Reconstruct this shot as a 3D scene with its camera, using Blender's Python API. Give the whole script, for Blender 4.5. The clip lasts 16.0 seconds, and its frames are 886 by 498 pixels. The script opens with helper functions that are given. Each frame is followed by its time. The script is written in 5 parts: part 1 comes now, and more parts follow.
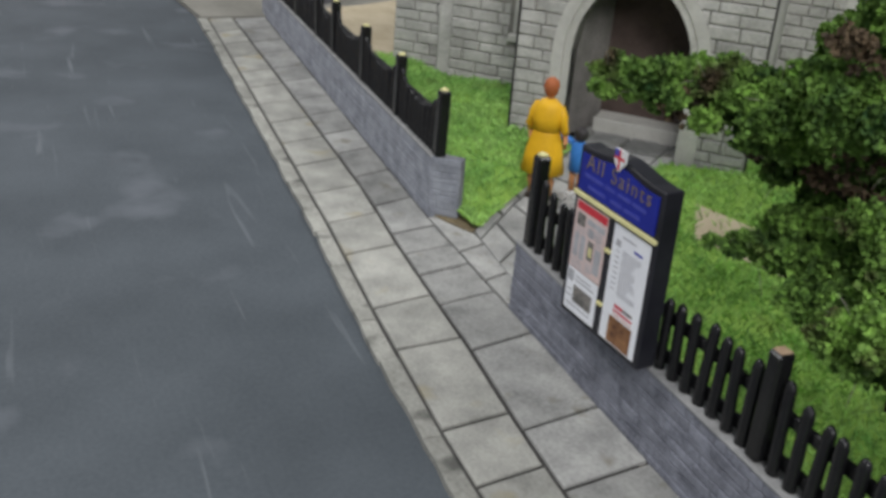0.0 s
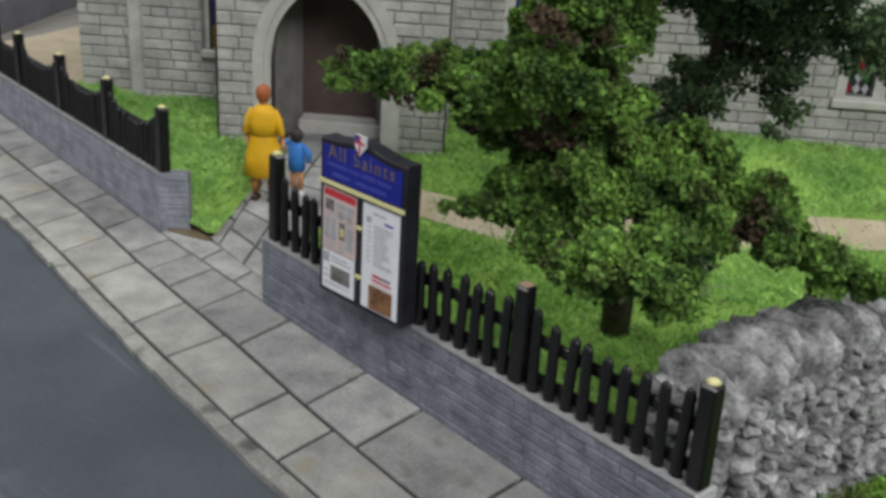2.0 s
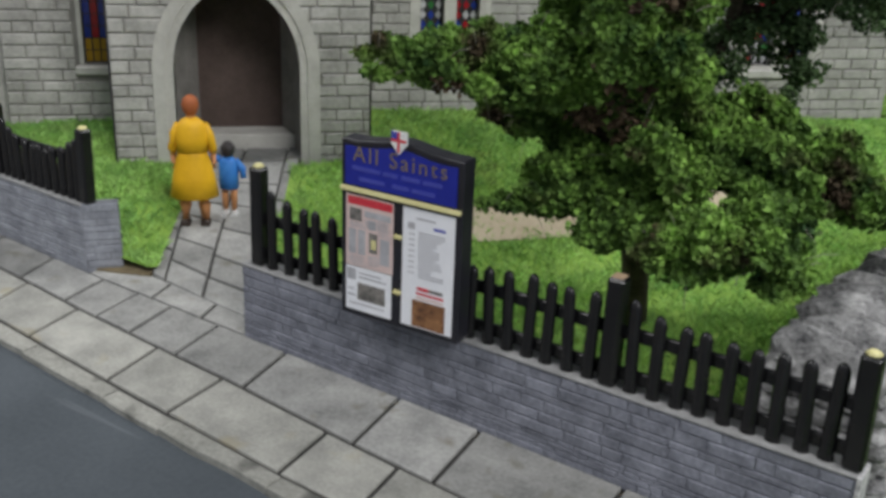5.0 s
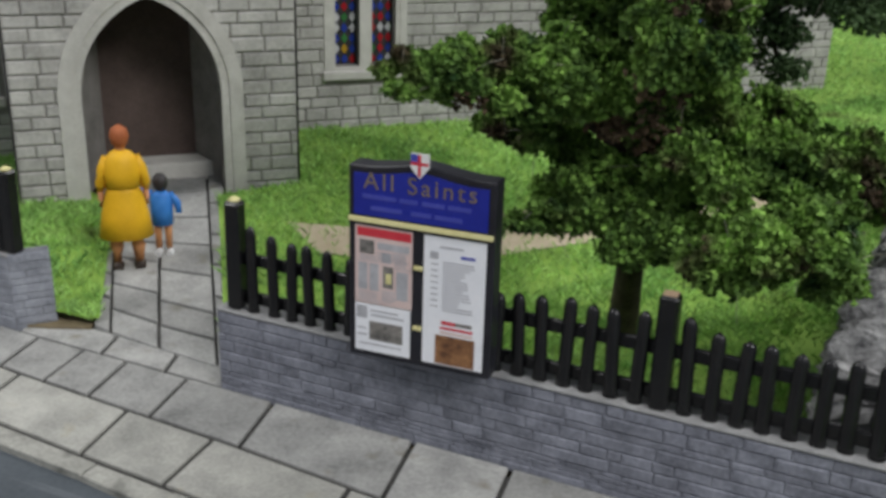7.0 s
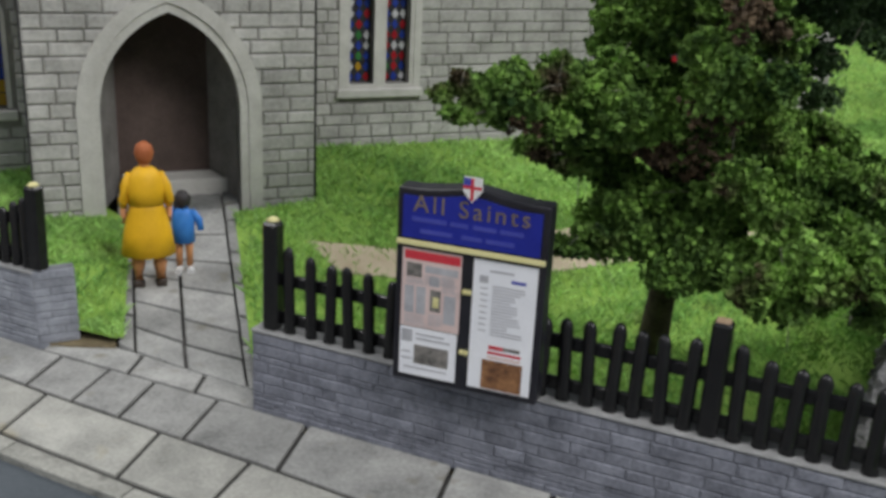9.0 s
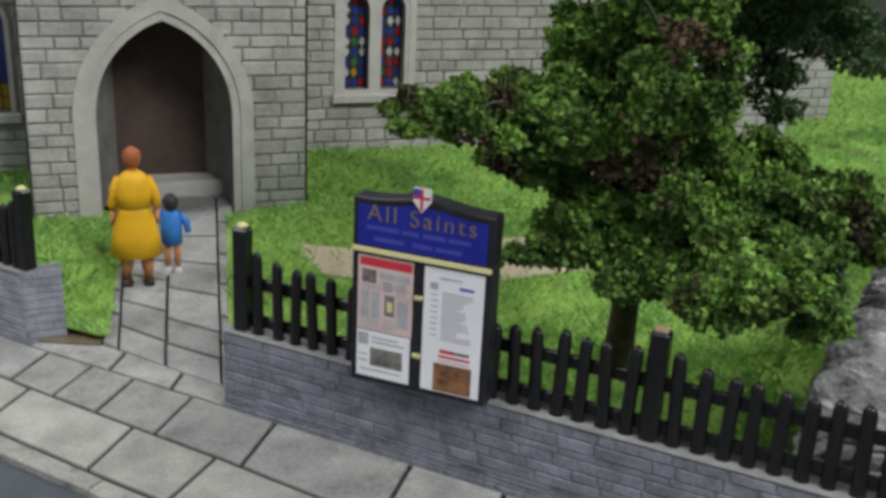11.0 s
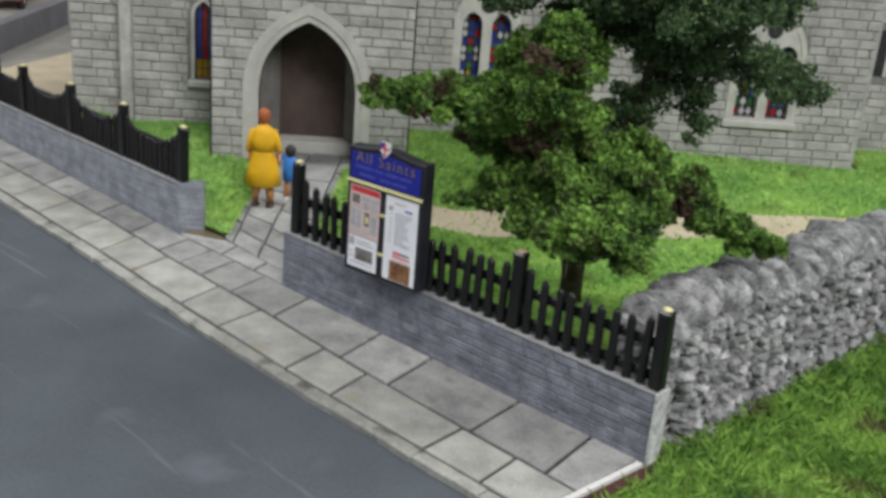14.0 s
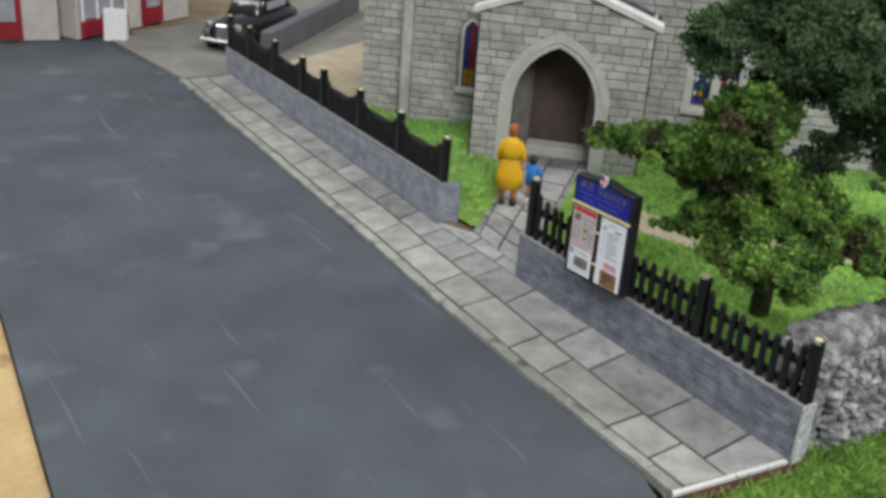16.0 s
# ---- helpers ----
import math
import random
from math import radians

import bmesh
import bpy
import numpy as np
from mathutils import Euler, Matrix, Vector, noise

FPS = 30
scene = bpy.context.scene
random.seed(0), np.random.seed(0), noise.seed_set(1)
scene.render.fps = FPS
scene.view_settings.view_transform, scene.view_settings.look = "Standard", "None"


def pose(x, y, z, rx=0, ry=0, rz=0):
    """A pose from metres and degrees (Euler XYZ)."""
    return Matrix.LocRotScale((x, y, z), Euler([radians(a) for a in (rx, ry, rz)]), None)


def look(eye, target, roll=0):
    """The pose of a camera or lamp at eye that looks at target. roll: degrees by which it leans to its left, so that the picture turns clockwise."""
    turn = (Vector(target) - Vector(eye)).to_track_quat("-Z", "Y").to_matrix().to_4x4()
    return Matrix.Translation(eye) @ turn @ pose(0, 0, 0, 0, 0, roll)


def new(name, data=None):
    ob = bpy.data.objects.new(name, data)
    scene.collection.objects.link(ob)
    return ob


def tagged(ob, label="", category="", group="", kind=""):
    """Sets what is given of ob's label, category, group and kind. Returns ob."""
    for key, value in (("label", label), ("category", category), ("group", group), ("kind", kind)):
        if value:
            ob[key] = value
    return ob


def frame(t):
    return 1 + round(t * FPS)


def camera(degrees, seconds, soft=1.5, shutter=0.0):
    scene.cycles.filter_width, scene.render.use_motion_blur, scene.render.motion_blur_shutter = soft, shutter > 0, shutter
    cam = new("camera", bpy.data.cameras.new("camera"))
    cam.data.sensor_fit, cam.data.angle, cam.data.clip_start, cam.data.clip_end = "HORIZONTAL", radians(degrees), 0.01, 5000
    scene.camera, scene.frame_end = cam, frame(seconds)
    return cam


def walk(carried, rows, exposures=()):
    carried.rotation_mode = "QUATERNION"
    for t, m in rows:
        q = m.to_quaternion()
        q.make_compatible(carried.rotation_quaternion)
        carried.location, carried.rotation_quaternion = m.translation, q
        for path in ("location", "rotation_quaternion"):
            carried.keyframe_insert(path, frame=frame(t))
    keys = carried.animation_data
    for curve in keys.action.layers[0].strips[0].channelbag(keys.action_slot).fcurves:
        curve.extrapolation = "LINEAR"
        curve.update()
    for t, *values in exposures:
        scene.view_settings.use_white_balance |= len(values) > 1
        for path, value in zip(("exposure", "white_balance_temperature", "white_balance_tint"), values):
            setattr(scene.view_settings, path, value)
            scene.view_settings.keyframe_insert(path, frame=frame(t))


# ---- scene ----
# A model village at 1:76. Everything below is written in full-size metres and scaled by S.
S = 1 / 76.2
cam = camera(46.0, 16.0, soft=3.5)
PATH = [
    (0, (9.335, -4.995, 5.53), (7.674, -4.266, 4.686), 4.7),
    (0.5, (9.317, -5.439, 5.68), (7.729, -4.523, 4.881), 4.0),
    (1, (9.582, -5.743, 5.674), (8.095, -4.652, 4.9), 4.3),
    (1.5, (10.289, -6.025, 5.87), (8.879, -4.823, 5.118), 3.8),
    (2, (9.79, -6.101, 5.577), (8.432, -4.856, 4.799), 3.6),
    (2.5, (8.909, -6.023, 5.819), (7.584, -4.743, 5.041), 3.6),
    (3, (8.481, -5.965, 5.51), (7.183, -4.657, 4.733), 3.3),
    (3.5, (8.266, -5.658, 5.437), (7.014, -4.317, 4.642), 2.7),
    (3.7, (8.216, -5.91, 5.355), (6.976, -4.562, 4.551), 1.9),
    (5.8, (6.476, -7.184, 4.812), (5.571, -5.536, 4.131), 3.9),
    (6, (6.279, -7.228, 4.731), (5.401, -5.562, 4.058), 3.9),
    (6.5, (6.125, -7.386, 4.554), (5.298, -5.708, 3.846), 1.4),
    (7, (5.597, -7.249, 4.841), (4.817, -5.551, 4.13), 1.7),
    (7.5, (5.321, -7.416, 4.694), (4.568, -5.7, 3.996), 1.9),
    (8, (5.042, -7.39, 4.855), (4.292, -5.669, 4.164), 2.7),
    (8.5, (5.006, -7.453, 4.866), (4.269, -5.724, 4.183), 2.9),
    (10.8, (5.444, -7.308, 4.91), (4.663, -5.601, 4.222), 2.8),
    (11, (5.722, -7.419, 5.09), (4.927, -5.719, 4.4), 2.9),
    (11.5, (6.171, -8.019, 5.454), (5.324, -6.346, 4.758), 2.9),
    (12, (6.732, -8.302, 5.699), (5.809, -6.674, 4.995), 2.9),
    (12.5, (7.713, -8.564, 5.69), (6.713, -6.981, 4.988), 3.4),
    (13, (9.086, -8.243, 5.64), (7.999, -6.72, 4.933), 3.7),
    (13.5, (9.936, -8.436, 5.882), (8.783, -6.963, 5.173), 3.9),
    (14, (10.941, -9.183, 6.026), (9.717, -7.766, 5.321), 4.8),
    (14.5, (11.916, -9.136, 6.622), (10.626, -7.786, 5.905), 4.4),
    (15, (12.422, -9.532, 6.891), (11.014, -8.322, 6.148), 2.4),
    (15.5, (12.769, -10.339, 7.513), (11.292, -9.237, 6.736), 3.8),
    (16, (13.166, -10.732, 7.95), (11.663, -9.695, 7.133), 4.3),
]
walk(cam, [(t, look(Vector(e) * S, Vector(g) * S, r)) for t, e, g, r in PATH],
     [(0, -0.03), (1.5, -0.14), (3.5, -0.12), (7, -0.06), (11, -0.06), (12.5, 0.05), (13.5, 0.12), (16, 0.05)])

# ---- light: the ceiling panels of the room and a dim surround ----
world = bpy.data.worlds.new("world")
scene.world = world
world.use_nodes = True
world.node_tree.nodes["Background"].inputs[0].default_value = (0.84, 0.92, 1.0, 1)
world.node_tree.nodes["Background"].inputs[1].default_value = 0.3


def ceiling_lamp(x, y, z, power, size):
    d = bpy.data.lights.new("panel_light", "AREA")
    d.shape, d.size, d.energy = "SQUARE", size, power
    d.color = (1.0, 0.99, 0.985)
    o = new("panel_light", d)
    o.matrix_world = look((x, y, z), (0, 0.05, 0))
    return o


ceiling_lamp(1.25, -0.55, 1.15, 19.0, 0.6)
ceiling_lamp(-0.75, -0.6, 1.35, 11.0, 0.6)
ceiling_lamp(0.5, 0.9, 1.3, 10.0, 0.6)


# ---- materials ----
def mat(name, c1, c2, scale=1.0, rough=0.8, bump=0.2, fine=12.0, spread=0.0, metal=0.0, island=0.0, spec=0.3, dirt=None, dist=0.02, streak=None):
    m = bpy.data.materials.new(name)
    m.use_nodes = True
    nt = m.node_tree
    N, L = nt.nodes, nt.links
    b = N["Principled BSDF"]
    geo = N.new("ShaderNodeNewGeometry")
    sc = N.new("ShaderNodeVectorMath")
    sc.operation = "SCALE"
    sc.inputs["Scale"].default_value = 76.2
    L.new(geo.outputs["Position"], sc.inputs[0])
    n1 = N.new("ShaderNodeTexNoise")
    n1.inputs["Scale"].default_value = scale
    n1.inputs["Detail"].default_value = 6
    n1.inputs["Roughness"].default_value = 0.6
    L.new(sc.outputs[0], n1.inputs["Vector"])
    n2 = N.new("ShaderNodeTexNoise")
    n2.inputs["Scale"].default_value = scale * fine
    n2.inputs["Detail"].default_value = 4
    L.new(sc.outputs[0], n2.inputs["Vector"])
    add = N.new("ShaderNodeMath")
    add.operation = "MULTIPLY_ADD"
    L.new(n2.outputs["Fac"], add.inputs[0])
    add.inputs[1].default_value = 0.5
    L.new(n1.outputs["Fac"], add.inputs[2])
    ramp = N.new("ShaderNodeValToRGB")
    ramp.color_ramp.elements[0].position, ramp.color_ramp.elements[1].position = 0.5, 1.0
    ramp.color_ramp.elements[0].color, ramp.color_ramp.elements[1].color = (*c1, 1), (*c2, 1)
    L.new(add.outputs[0], ramp.inputs[0])
    out = ramp.outputs[0]
    if dirt:
        n3 = N.new("ShaderNodeTexNoise")
        n3.inputs["Scale"].default_value = dirt[1]
        n3.inputs["Detail"].default_value = 3
        L.new(sc.outputs[0], n3.inputs["Vector"])
        r3 = N.new("ShaderNodeValToRGB")
        r3.color_ramp.elements[0].position, r3.color_ramp.elements[1].position = dirt[2], dirt[2] + 0.12
        L.new(n3.outputs["Fac"], r3.inputs[0])
        mx = N.new("ShaderNodeMix")
        mx.data_type = "RGBA"
        L.new(r3.outputs[0], mx.inputs["Factor"])
        L.new(out, mx.inputs["A"])
        mx.inputs["B"].default_value = (*dirt[0], 1)
        out = mx.outputs["Result"]
    if streak:
        mp = N.new("ShaderNodeMapping")
        mp.inputs["Rotation"].default_value = (0, 0, 0.5)
        mp.inputs["Scale"].default_value = (0.45, 6.0, 1.0)
        L.new(sc.outputs[0], mp.inputs["Vector"])
        n4 = N.new("ShaderNodeTexNoise")
        n4.inputs["Scale"].default_value = 0.8
        n4.inputs["Detail"].default_value = 2
        n4.inputs["Distortion"].default_value = 0.6
        L.new(mp.outputs[0], n4.inputs["Vector"])
        r4 = N.new("ShaderNodeValToRGB")
        r4.color_ramp.elements[0].position, r4.color_ramp.elements[1].position = 0.66, 0.78
        r4.color_ramp.elements[1].color = (0.6, 0.6, 0.6, 1)
        L.new(n4.outputs["Fac"], r4.inputs[0])
        mx = N.new("ShaderNodeMix")
        mx.data_type = "RGBA"
        L.new(r4.outputs[0], mx.inputs["Factor"])
        L.new(out, mx.inputs["A"])
        mx.inputs["B"].default_value = (*streak, 1)
        out = mx.outputs["Result"]
    if spread or island:
        hs = N.new("ShaderNodeHueSaturation")
        mr = N.new("ShaderNodeMapRange")
        k = spread or island
        mr.inputs["To Min"].default_value, mr.inputs["To Max"].default_value = 1 - k, 1 + k
        if spread:
            L.new(N.new("ShaderNodeObjectInfo").outputs["Random"], mr.inputs["Value"])
        else:
            L.new(geo.outputs["Random Per Island"], mr.inputs["Value"])
        L.new(mr.outputs[0], hs.inputs["Value"])
        L.new(out, hs.inputs["Color"])
        out = hs.outputs[0]
    L.new(out, b.inputs["Base Color"])
    b.inputs["Roughness"].default_value = rough
    b.inputs["Metallic"].default_value = metal
    b.inputs["Specular IOR Level"].default_value = spec
    if bump:
        bp = N.new("ShaderNodeBump")
        bp.inputs["Strength"].default_value = bump
        bp.inputs["Distance"].default_value = dist * S
        L.new(add.outputs[0], bp.inputs["Height"])
        L.new(bp.outputs[0], b.inputs["Normal"])
    return m


M = {
    "road": mat("road_paint", (0.058, 0.068, 0.078), (0.097, 0.111, 0.126), 0.5, 0.75, 0.25, 40, dirt=((0.12, 0.132, 0.15), 0.7, 0.6), streak=(0.2, 0.215, 0.235)),
    "slab": mat("paving_card", (0.165, 0.166, 0.162), (0.39, 0.388, 0.372), 1.9, 0.85, 0.4, 14, spread=0.17, dirt=((0.2, 0.19, 0.16), 3.0, 0.62)),
    "slabwarm": mat("paving_card_warm", (0.2, 0.2, 0.185), (0.41, 0.405, 0.37), 2.1, 0.85, 0.4, 14, spread=0.17, dirt=((0.3, 0.27, 0.19), 1.6, 0.6)),
    "kerb": mat("kerb_card", (0.2, 0.2, 0.18), (0.4, 0.395, 0.36), 3.0, 0.85, 0.6, 8, spread=0.15, dirt=((0.11, 0.11, 0.1), 2.2, 0.58)),
    "joint": mat("paving_joint", (0.03, 0.029, 0.028), (0.06, 0.058, 0.055), 2.0, 0.9, 0.2),
    "pathjoint": mat("path_joint", (0.05, 0.048, 0.045), (0.1, 0.096, 0.09), 2.0, 0.9, 0.2),
    "slate": mat("grey_wall_stone", (0.105, 0.11, 0.135), (0.28, 0.29, 0.34), 4.0, 0.75, 0.6, 7, spread=0.13),
    # Lighter copy of the slate: sheen and distance haze painted into the colour.
    "slatehaze": mat("hazed_grey_wall_stone", (0.17, 0.18, 0.21), (0.37, 0.385, 0.43), 4.0, 0.75, 0.5, 7, spread=0.1),
    "slatejoint": mat("grey_wall_joint", (0.12, 0.125, 0.145), (0.28, 0.29, 0.32), 4.0, 0.85, 0.3),
    "cope": mat("grey_wall_top", (0.2, 0.2, 0.2), (0.36, 0.36, 0.36), 5.0, 0.85, 0.4),
    "ash": mat("church_stone", (0.3, 0.295, 0.275), (0.54, 0.53, 0.5), 2.2, 0.85, 0.4, 9, spread=0.13),
    "ashjoint": mat("church_mortar", (0.17, 0.165, 0.15), (0.28, 0.27, 0.25), 3.0, 0.9, 0.3),
    "dress": mat("dressed_stone", (0.42, 0.41, 0.38), (0.6, 0.59, 0.55), 3.0, 0.8, 0.2),
    "coping": mat("white_coping", (0.55, 0.54, 0.52), (0.75, 0.74, 0.72), 4.0, 0.7, 0.1),
    "cardend": mat("card_end", (0.28, 0.28, 0.29), (0.7, 0.7, 0.69), 9.0, 0.8, 0.5, 4),
    "backdrop": mat("dim_backdrop", (0.05, 0.055, 0.05), (0.11, 0.112, 0.1), 0.25, 0.9, 0.0),
    "rubble": mat("dry_stone", (0.055, 0.055, 0.06), (0.52, 0.515, 0.51), 5.0, 0.85, 0.6, 5, island=0.3, dist=0.05),
    "rubbleshade": mat("dry_stone_gap_shade", (0.03, 0.03, 0.032), (0.07, 0.07, 0.07), 4.0, 0.9, 0.3),
    "black": mat("black_gloss_paint", (0.006, 0.006, 0.007), (0.012, 0.012, 0.013), 6.0, 0.27, 0.3, 6, spec=0.4),
    "cutwood": mat("cut_wood", (0.3, 0.2, 0.13), (0.45, 0.33, 0.22), 20.0, 0.7, 0.1),
    # Stone grey darkened: the shade inside the porch is in this colour.
    "porchshade": mat("porch_shaded_stone", (0.16, 0.15, 0.14), (0.28, 0.265, 0.25), 3.0, 0.85, 0.3, 8),
    "gold": mat("pale_gold_paint", (0.55, 0.5, 0.2), (0.8, 0.75, 0.4), 20.0, 0.4, 0.1, spec=0.5),
    "boardblack": mat("board_black", (0.012, 0.012, 0.017), (0.025, 0.025, 0.032), 4.0, 0.4, 0.05),
    "boardblue": mat("board_blue", (0.012, 0.02, 0.24), (0.018, 0.03, 0.33), 4.0, 0.35, 0.03),
    "paper": mat("paper_white", (0.76, 0.77, 0.82), (0.86, 0.87, 0.91), 3.0, 0.6, 0.0),
    "pink": mat("paper_pink", (0.62, 0.47, 0.45), (0.72, 0.58, 0.55), 6.0, 0.6, 0.0),
    "red": mat("print_red", (0.55, 0.03, 0.05), (0.65, 0.06, 0.08), 4.0, 0.5, 0.0),
    "ink": mat("print_grey", (0.3, 0.3, 0.33), (0.5, 0.5, 0.53), 9.0, 0.6, 0.0),
    "photo": mat("print_photo_dark", (0.05, 0.05, 0.05), (0.3, 0.28, 0.26), 9.0, 0.5, 0.0, 3),
    "photobrown": mat("print_photo_brown", (0.07, 0.03, 0.02), (0.4, 0.2, 0.09), 7.0, 0.5, 0.0, 3),
    "yellowline": mat("yellow_strip", (0.7, 0.65, 0.3), (0.8, 0.75, 0.42), 5.0, 0.4, 0.0),
    "letter": mat("gold_letter", (0.15, 0.115, 0.1), (0.23, 0.18, 0.13), 5.0, 0.4, 0.0),
    "paleblue": mat("pale_blue_letter", (0.05, 0.062, 0.36), (0.075, 0.088, 0.42), 5.0, 0.4, 0.0),
    "yellow": mat("figure_yellow", (0.68, 0.37, 0.012), (0.84, 0.48, 0.02), 4.0, 0.55, 0.15),
    "skin": mat("figure_skin", (0.5, 0.22, 0.09), (0.6, 0.28, 0.12), 6.0, 0.55, 0.1),
    "hair": mat("figure_hair", (0.3, 0.08, 0.025), (0.42, 0.13, 0.05), 14.0, 0.6, 0.3),
    "shoe": mat("figure_shoe", (0.03, 0.02, 0.016), (0.06, 0.045, 0.035), 10.0, 0.5, 0.1),
    "bluecoat": mat("figure_blue", (0.03, 0.17, 0.55), (0.06, 0.26, 0.7), 6.0, 0.5, 0.1),
    "darkhair": mat("figure_dark_hair", (0.02, 0.018, 0.02), (0.05, 0.045, 0.045), 10.0, 0.5, 0.2),
    "whitepaint": mat("white_paint", (0.68, 0.68, 0.68), (0.8, 0.8, 0.8), 6.0, 0.5, 0.05),
    "soil": mat("soil", (0.12, 0.095, 0.055), (0.25, 0.2, 0.12), 1.5, 0.95, 0.5, 8),
    "turf": mat("turf", (0.13, 0.25, 0.04), (0.28, 0.44, 0.08), 1.2, 0.95, 0.5, 9),
    "sand": mat("sandy_path", (0.36, 0.3, 0.2), (0.52, 0.45, 0.33), 1.5, 0.95, 0.5, 14),
    "blade": mat("grass_fibre", (0.14, 0.32, 0.075), (0.45, 0.69, 0.2), 0.8, 0.7, 0.0, 5, island=0.45, dirt=((0.19, 0.26, 0.08), 1.2, 0.6)),
    "verge": mat("verge_fibre", (0.06, 0.16, 0.03), (0.34, 0.54, 0.11), 0.9, 0.7, 0.0, 5, island=0.5, dirt=((0.15, 0.13, 0.06), 1.1, 0.6)),
    "leaf": mat("foliage_clump", (0.018, 0.052, 0.014), (0.245, 0.43, 0.08), 2.0, 0.75, 0.0, 4, island=0.4, dirt=((0.06, 0.045, 0.024), 1.6, 0.57)),
    "deadleaf": mat("foliage_brown", (0.045, 0.032, 0.02), (0.17, 0.12, 0.07), 2.5, 0.8, 0.0, 4, island=0.35),
    "darkleaf": mat("foliage_dark", (0.024, 0.054, 0.025), (0.16, 0.255, 0.105), 1.5, 0.8, 0.0, 4, island=0.4),
    "bark": mat("bark", (0.025, 0.02, 0.014), (0.09, 0.075, 0.05), 5.0, 0.9, 0.6, 5),
    "twig": mat("twig_fibre", (0.2, 0.19, 0.15), (0.35, 0.33, 0.27), 5.0, 0.8, 0.0),
    "wood": mat("pale_board", (0.45, 0.31, 0.14), (0.6, 0.44, 0.22), 0.7, 0.7, 0.2, 12, dirt=((0.2, 0.13, 0.06), 1.0, 0.66)),
    "redbrown": mat("board_edge", (0.05, 0.018, 0.015), (0.1, 0.038, 0.03), 3.0, 0.6, 0.2),
    "lane": mat("lane_surface", (0.16, 0.155, 0.135), (0.27, 0.26, 0.23), 0.8, 0.9, 0.3, 20),
    "greyrender": mat("grey_card", (0.1, 0.1, 0.11), (0.15, 0.15, 0.165), 1.5, 0.8, 0.1),
    "carpaint": mat("car_black", (0.012, 0.011, 0.013), (0.025, 0.022, 0.025), 3.0, 0.12, 0.0, spec=0.6),
    "carred": mat("car_red", (0.5, 0.02, 0.03), (0.6, 0.03, 0.04), 3.0, 0.2, 0.0, spec=0.6),
    "chrome": mat("chrome", (0.42, 0.42, 0.43), (0.55, 0.55, 0.56), 3.0, 0.3, 0.0, metal=1.0),
    "carglass": mat("car_window", (0.25, 0.25, 0.28), (0.4, 0.4, 0.44), 3.0, 0.08, 0.0, spec=0.8),
    "tyre": mat("tyre_rubber", (0.02, 0.02, 0.02), (0.04, 0.04, 0.04), 6.0, 0.8, 0.0),
    "shopred": mat("shop_red_paint", (0.2, 0.012, 0.02), (0.3, 0.025, 0.035), 3.0, 0.4, 0.05),
    "shopwall": mat("shop_wall", (0.4, 0.37, 0.35), (0.55, 0.52, 0.49), 2.0, 0.8, 0.2),
    "slateroof": mat("slate_roof", (0.1, 0.1, 0.11), (0.2, 0.2, 0.22), 3.0, 0.7, 0.3),
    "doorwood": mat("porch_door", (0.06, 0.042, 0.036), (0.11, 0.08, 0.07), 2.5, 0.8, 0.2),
    "lead": mat("window_lead", (0.02, 0.02, 0.022), (0.04, 0.04, 0.042), 6.0, 0.5, 0.1),
}
for nm, c in (("g_red", (0.4, 0.02, 0.03)), ("g_blue", (0.03, 0.06, 0.35)), ("g_white", (0.6, 0.6, 0.62)), ("g_gold", (0.5, 0.3, 0.03)), ("g_green", (0.05, 0.2, 0.06))):
    M[nm] = mat("stained_glass_" + nm[2:], tuple(v * 0.7 for v in c), c, 6.0, 0.2, 0.0, spec=0.5)


# ---- mesh helpers ----
def root(name, x=0.0, y=0.0, z=0.0, turn=0.0, data=None):
    o = new(name, data)
    o.matrix_world = pose(x * S, y * S, z * S, 0, 0, turn) @ Matrix.Scale(S, 4)
    return o


def mesh_of(name, bm, material):
    me = bpy.data.meshes.new(name)
    bm.to_mesh(me)
    bm.free()
    for m in material if isinstance(material, (list, tuple)) else (material,):
        me.materials.append(m)
    return me


def part(name, bm, material, parent, label=""):
    o = new(name, mesh_of(name, bm, material))
    o.parent = parent
    return tagged(o, label)


def thing(name, bm, material, label, category, kind="", group="", at=(0, 0, 0), turn=0.0):
    o = root(name, *at, turn, mesh_of(name, bm, material))
    return tagged(o, label, category, group, kind)


def rawmesh(name, verts, faces, material):
    me = bpy.data.meshes.new(name)
    me.from_pydata(verts, [], faces)
    for m in material if isinstance(material, (list, tuple)) else (material,):
        me.materials.append(m)
    return me


def box(bm, x0, y0, z0, x1, y1, z1, bevel=0.0, mi=0, m=None):
    g = bmesh.ops.create_cube(bm, size=1.0)
    vs = g["verts"]
    for v in vs:
        v.co = Vector(((x0 + x1) / 2 + v.co.x * (x1 - x0), (y0 + y1) / 2 + v.co.y * (y1 - y0), (z0 + z1) / 2 + v.co.z * (z1 - z0)))
        if m:
            v.co = m @ v.co
    fs = {f for v in vs for f in v.link_faces}
    for f in fs:
        f.material_index = mi
    if bevel:
        bmesh.ops.bevel(bm, geom=list({e for v in vs for e in v.link_edges}), offset=bevel, segments=1, affect="EDGES", profile=0.5, material=mi)
    return bm


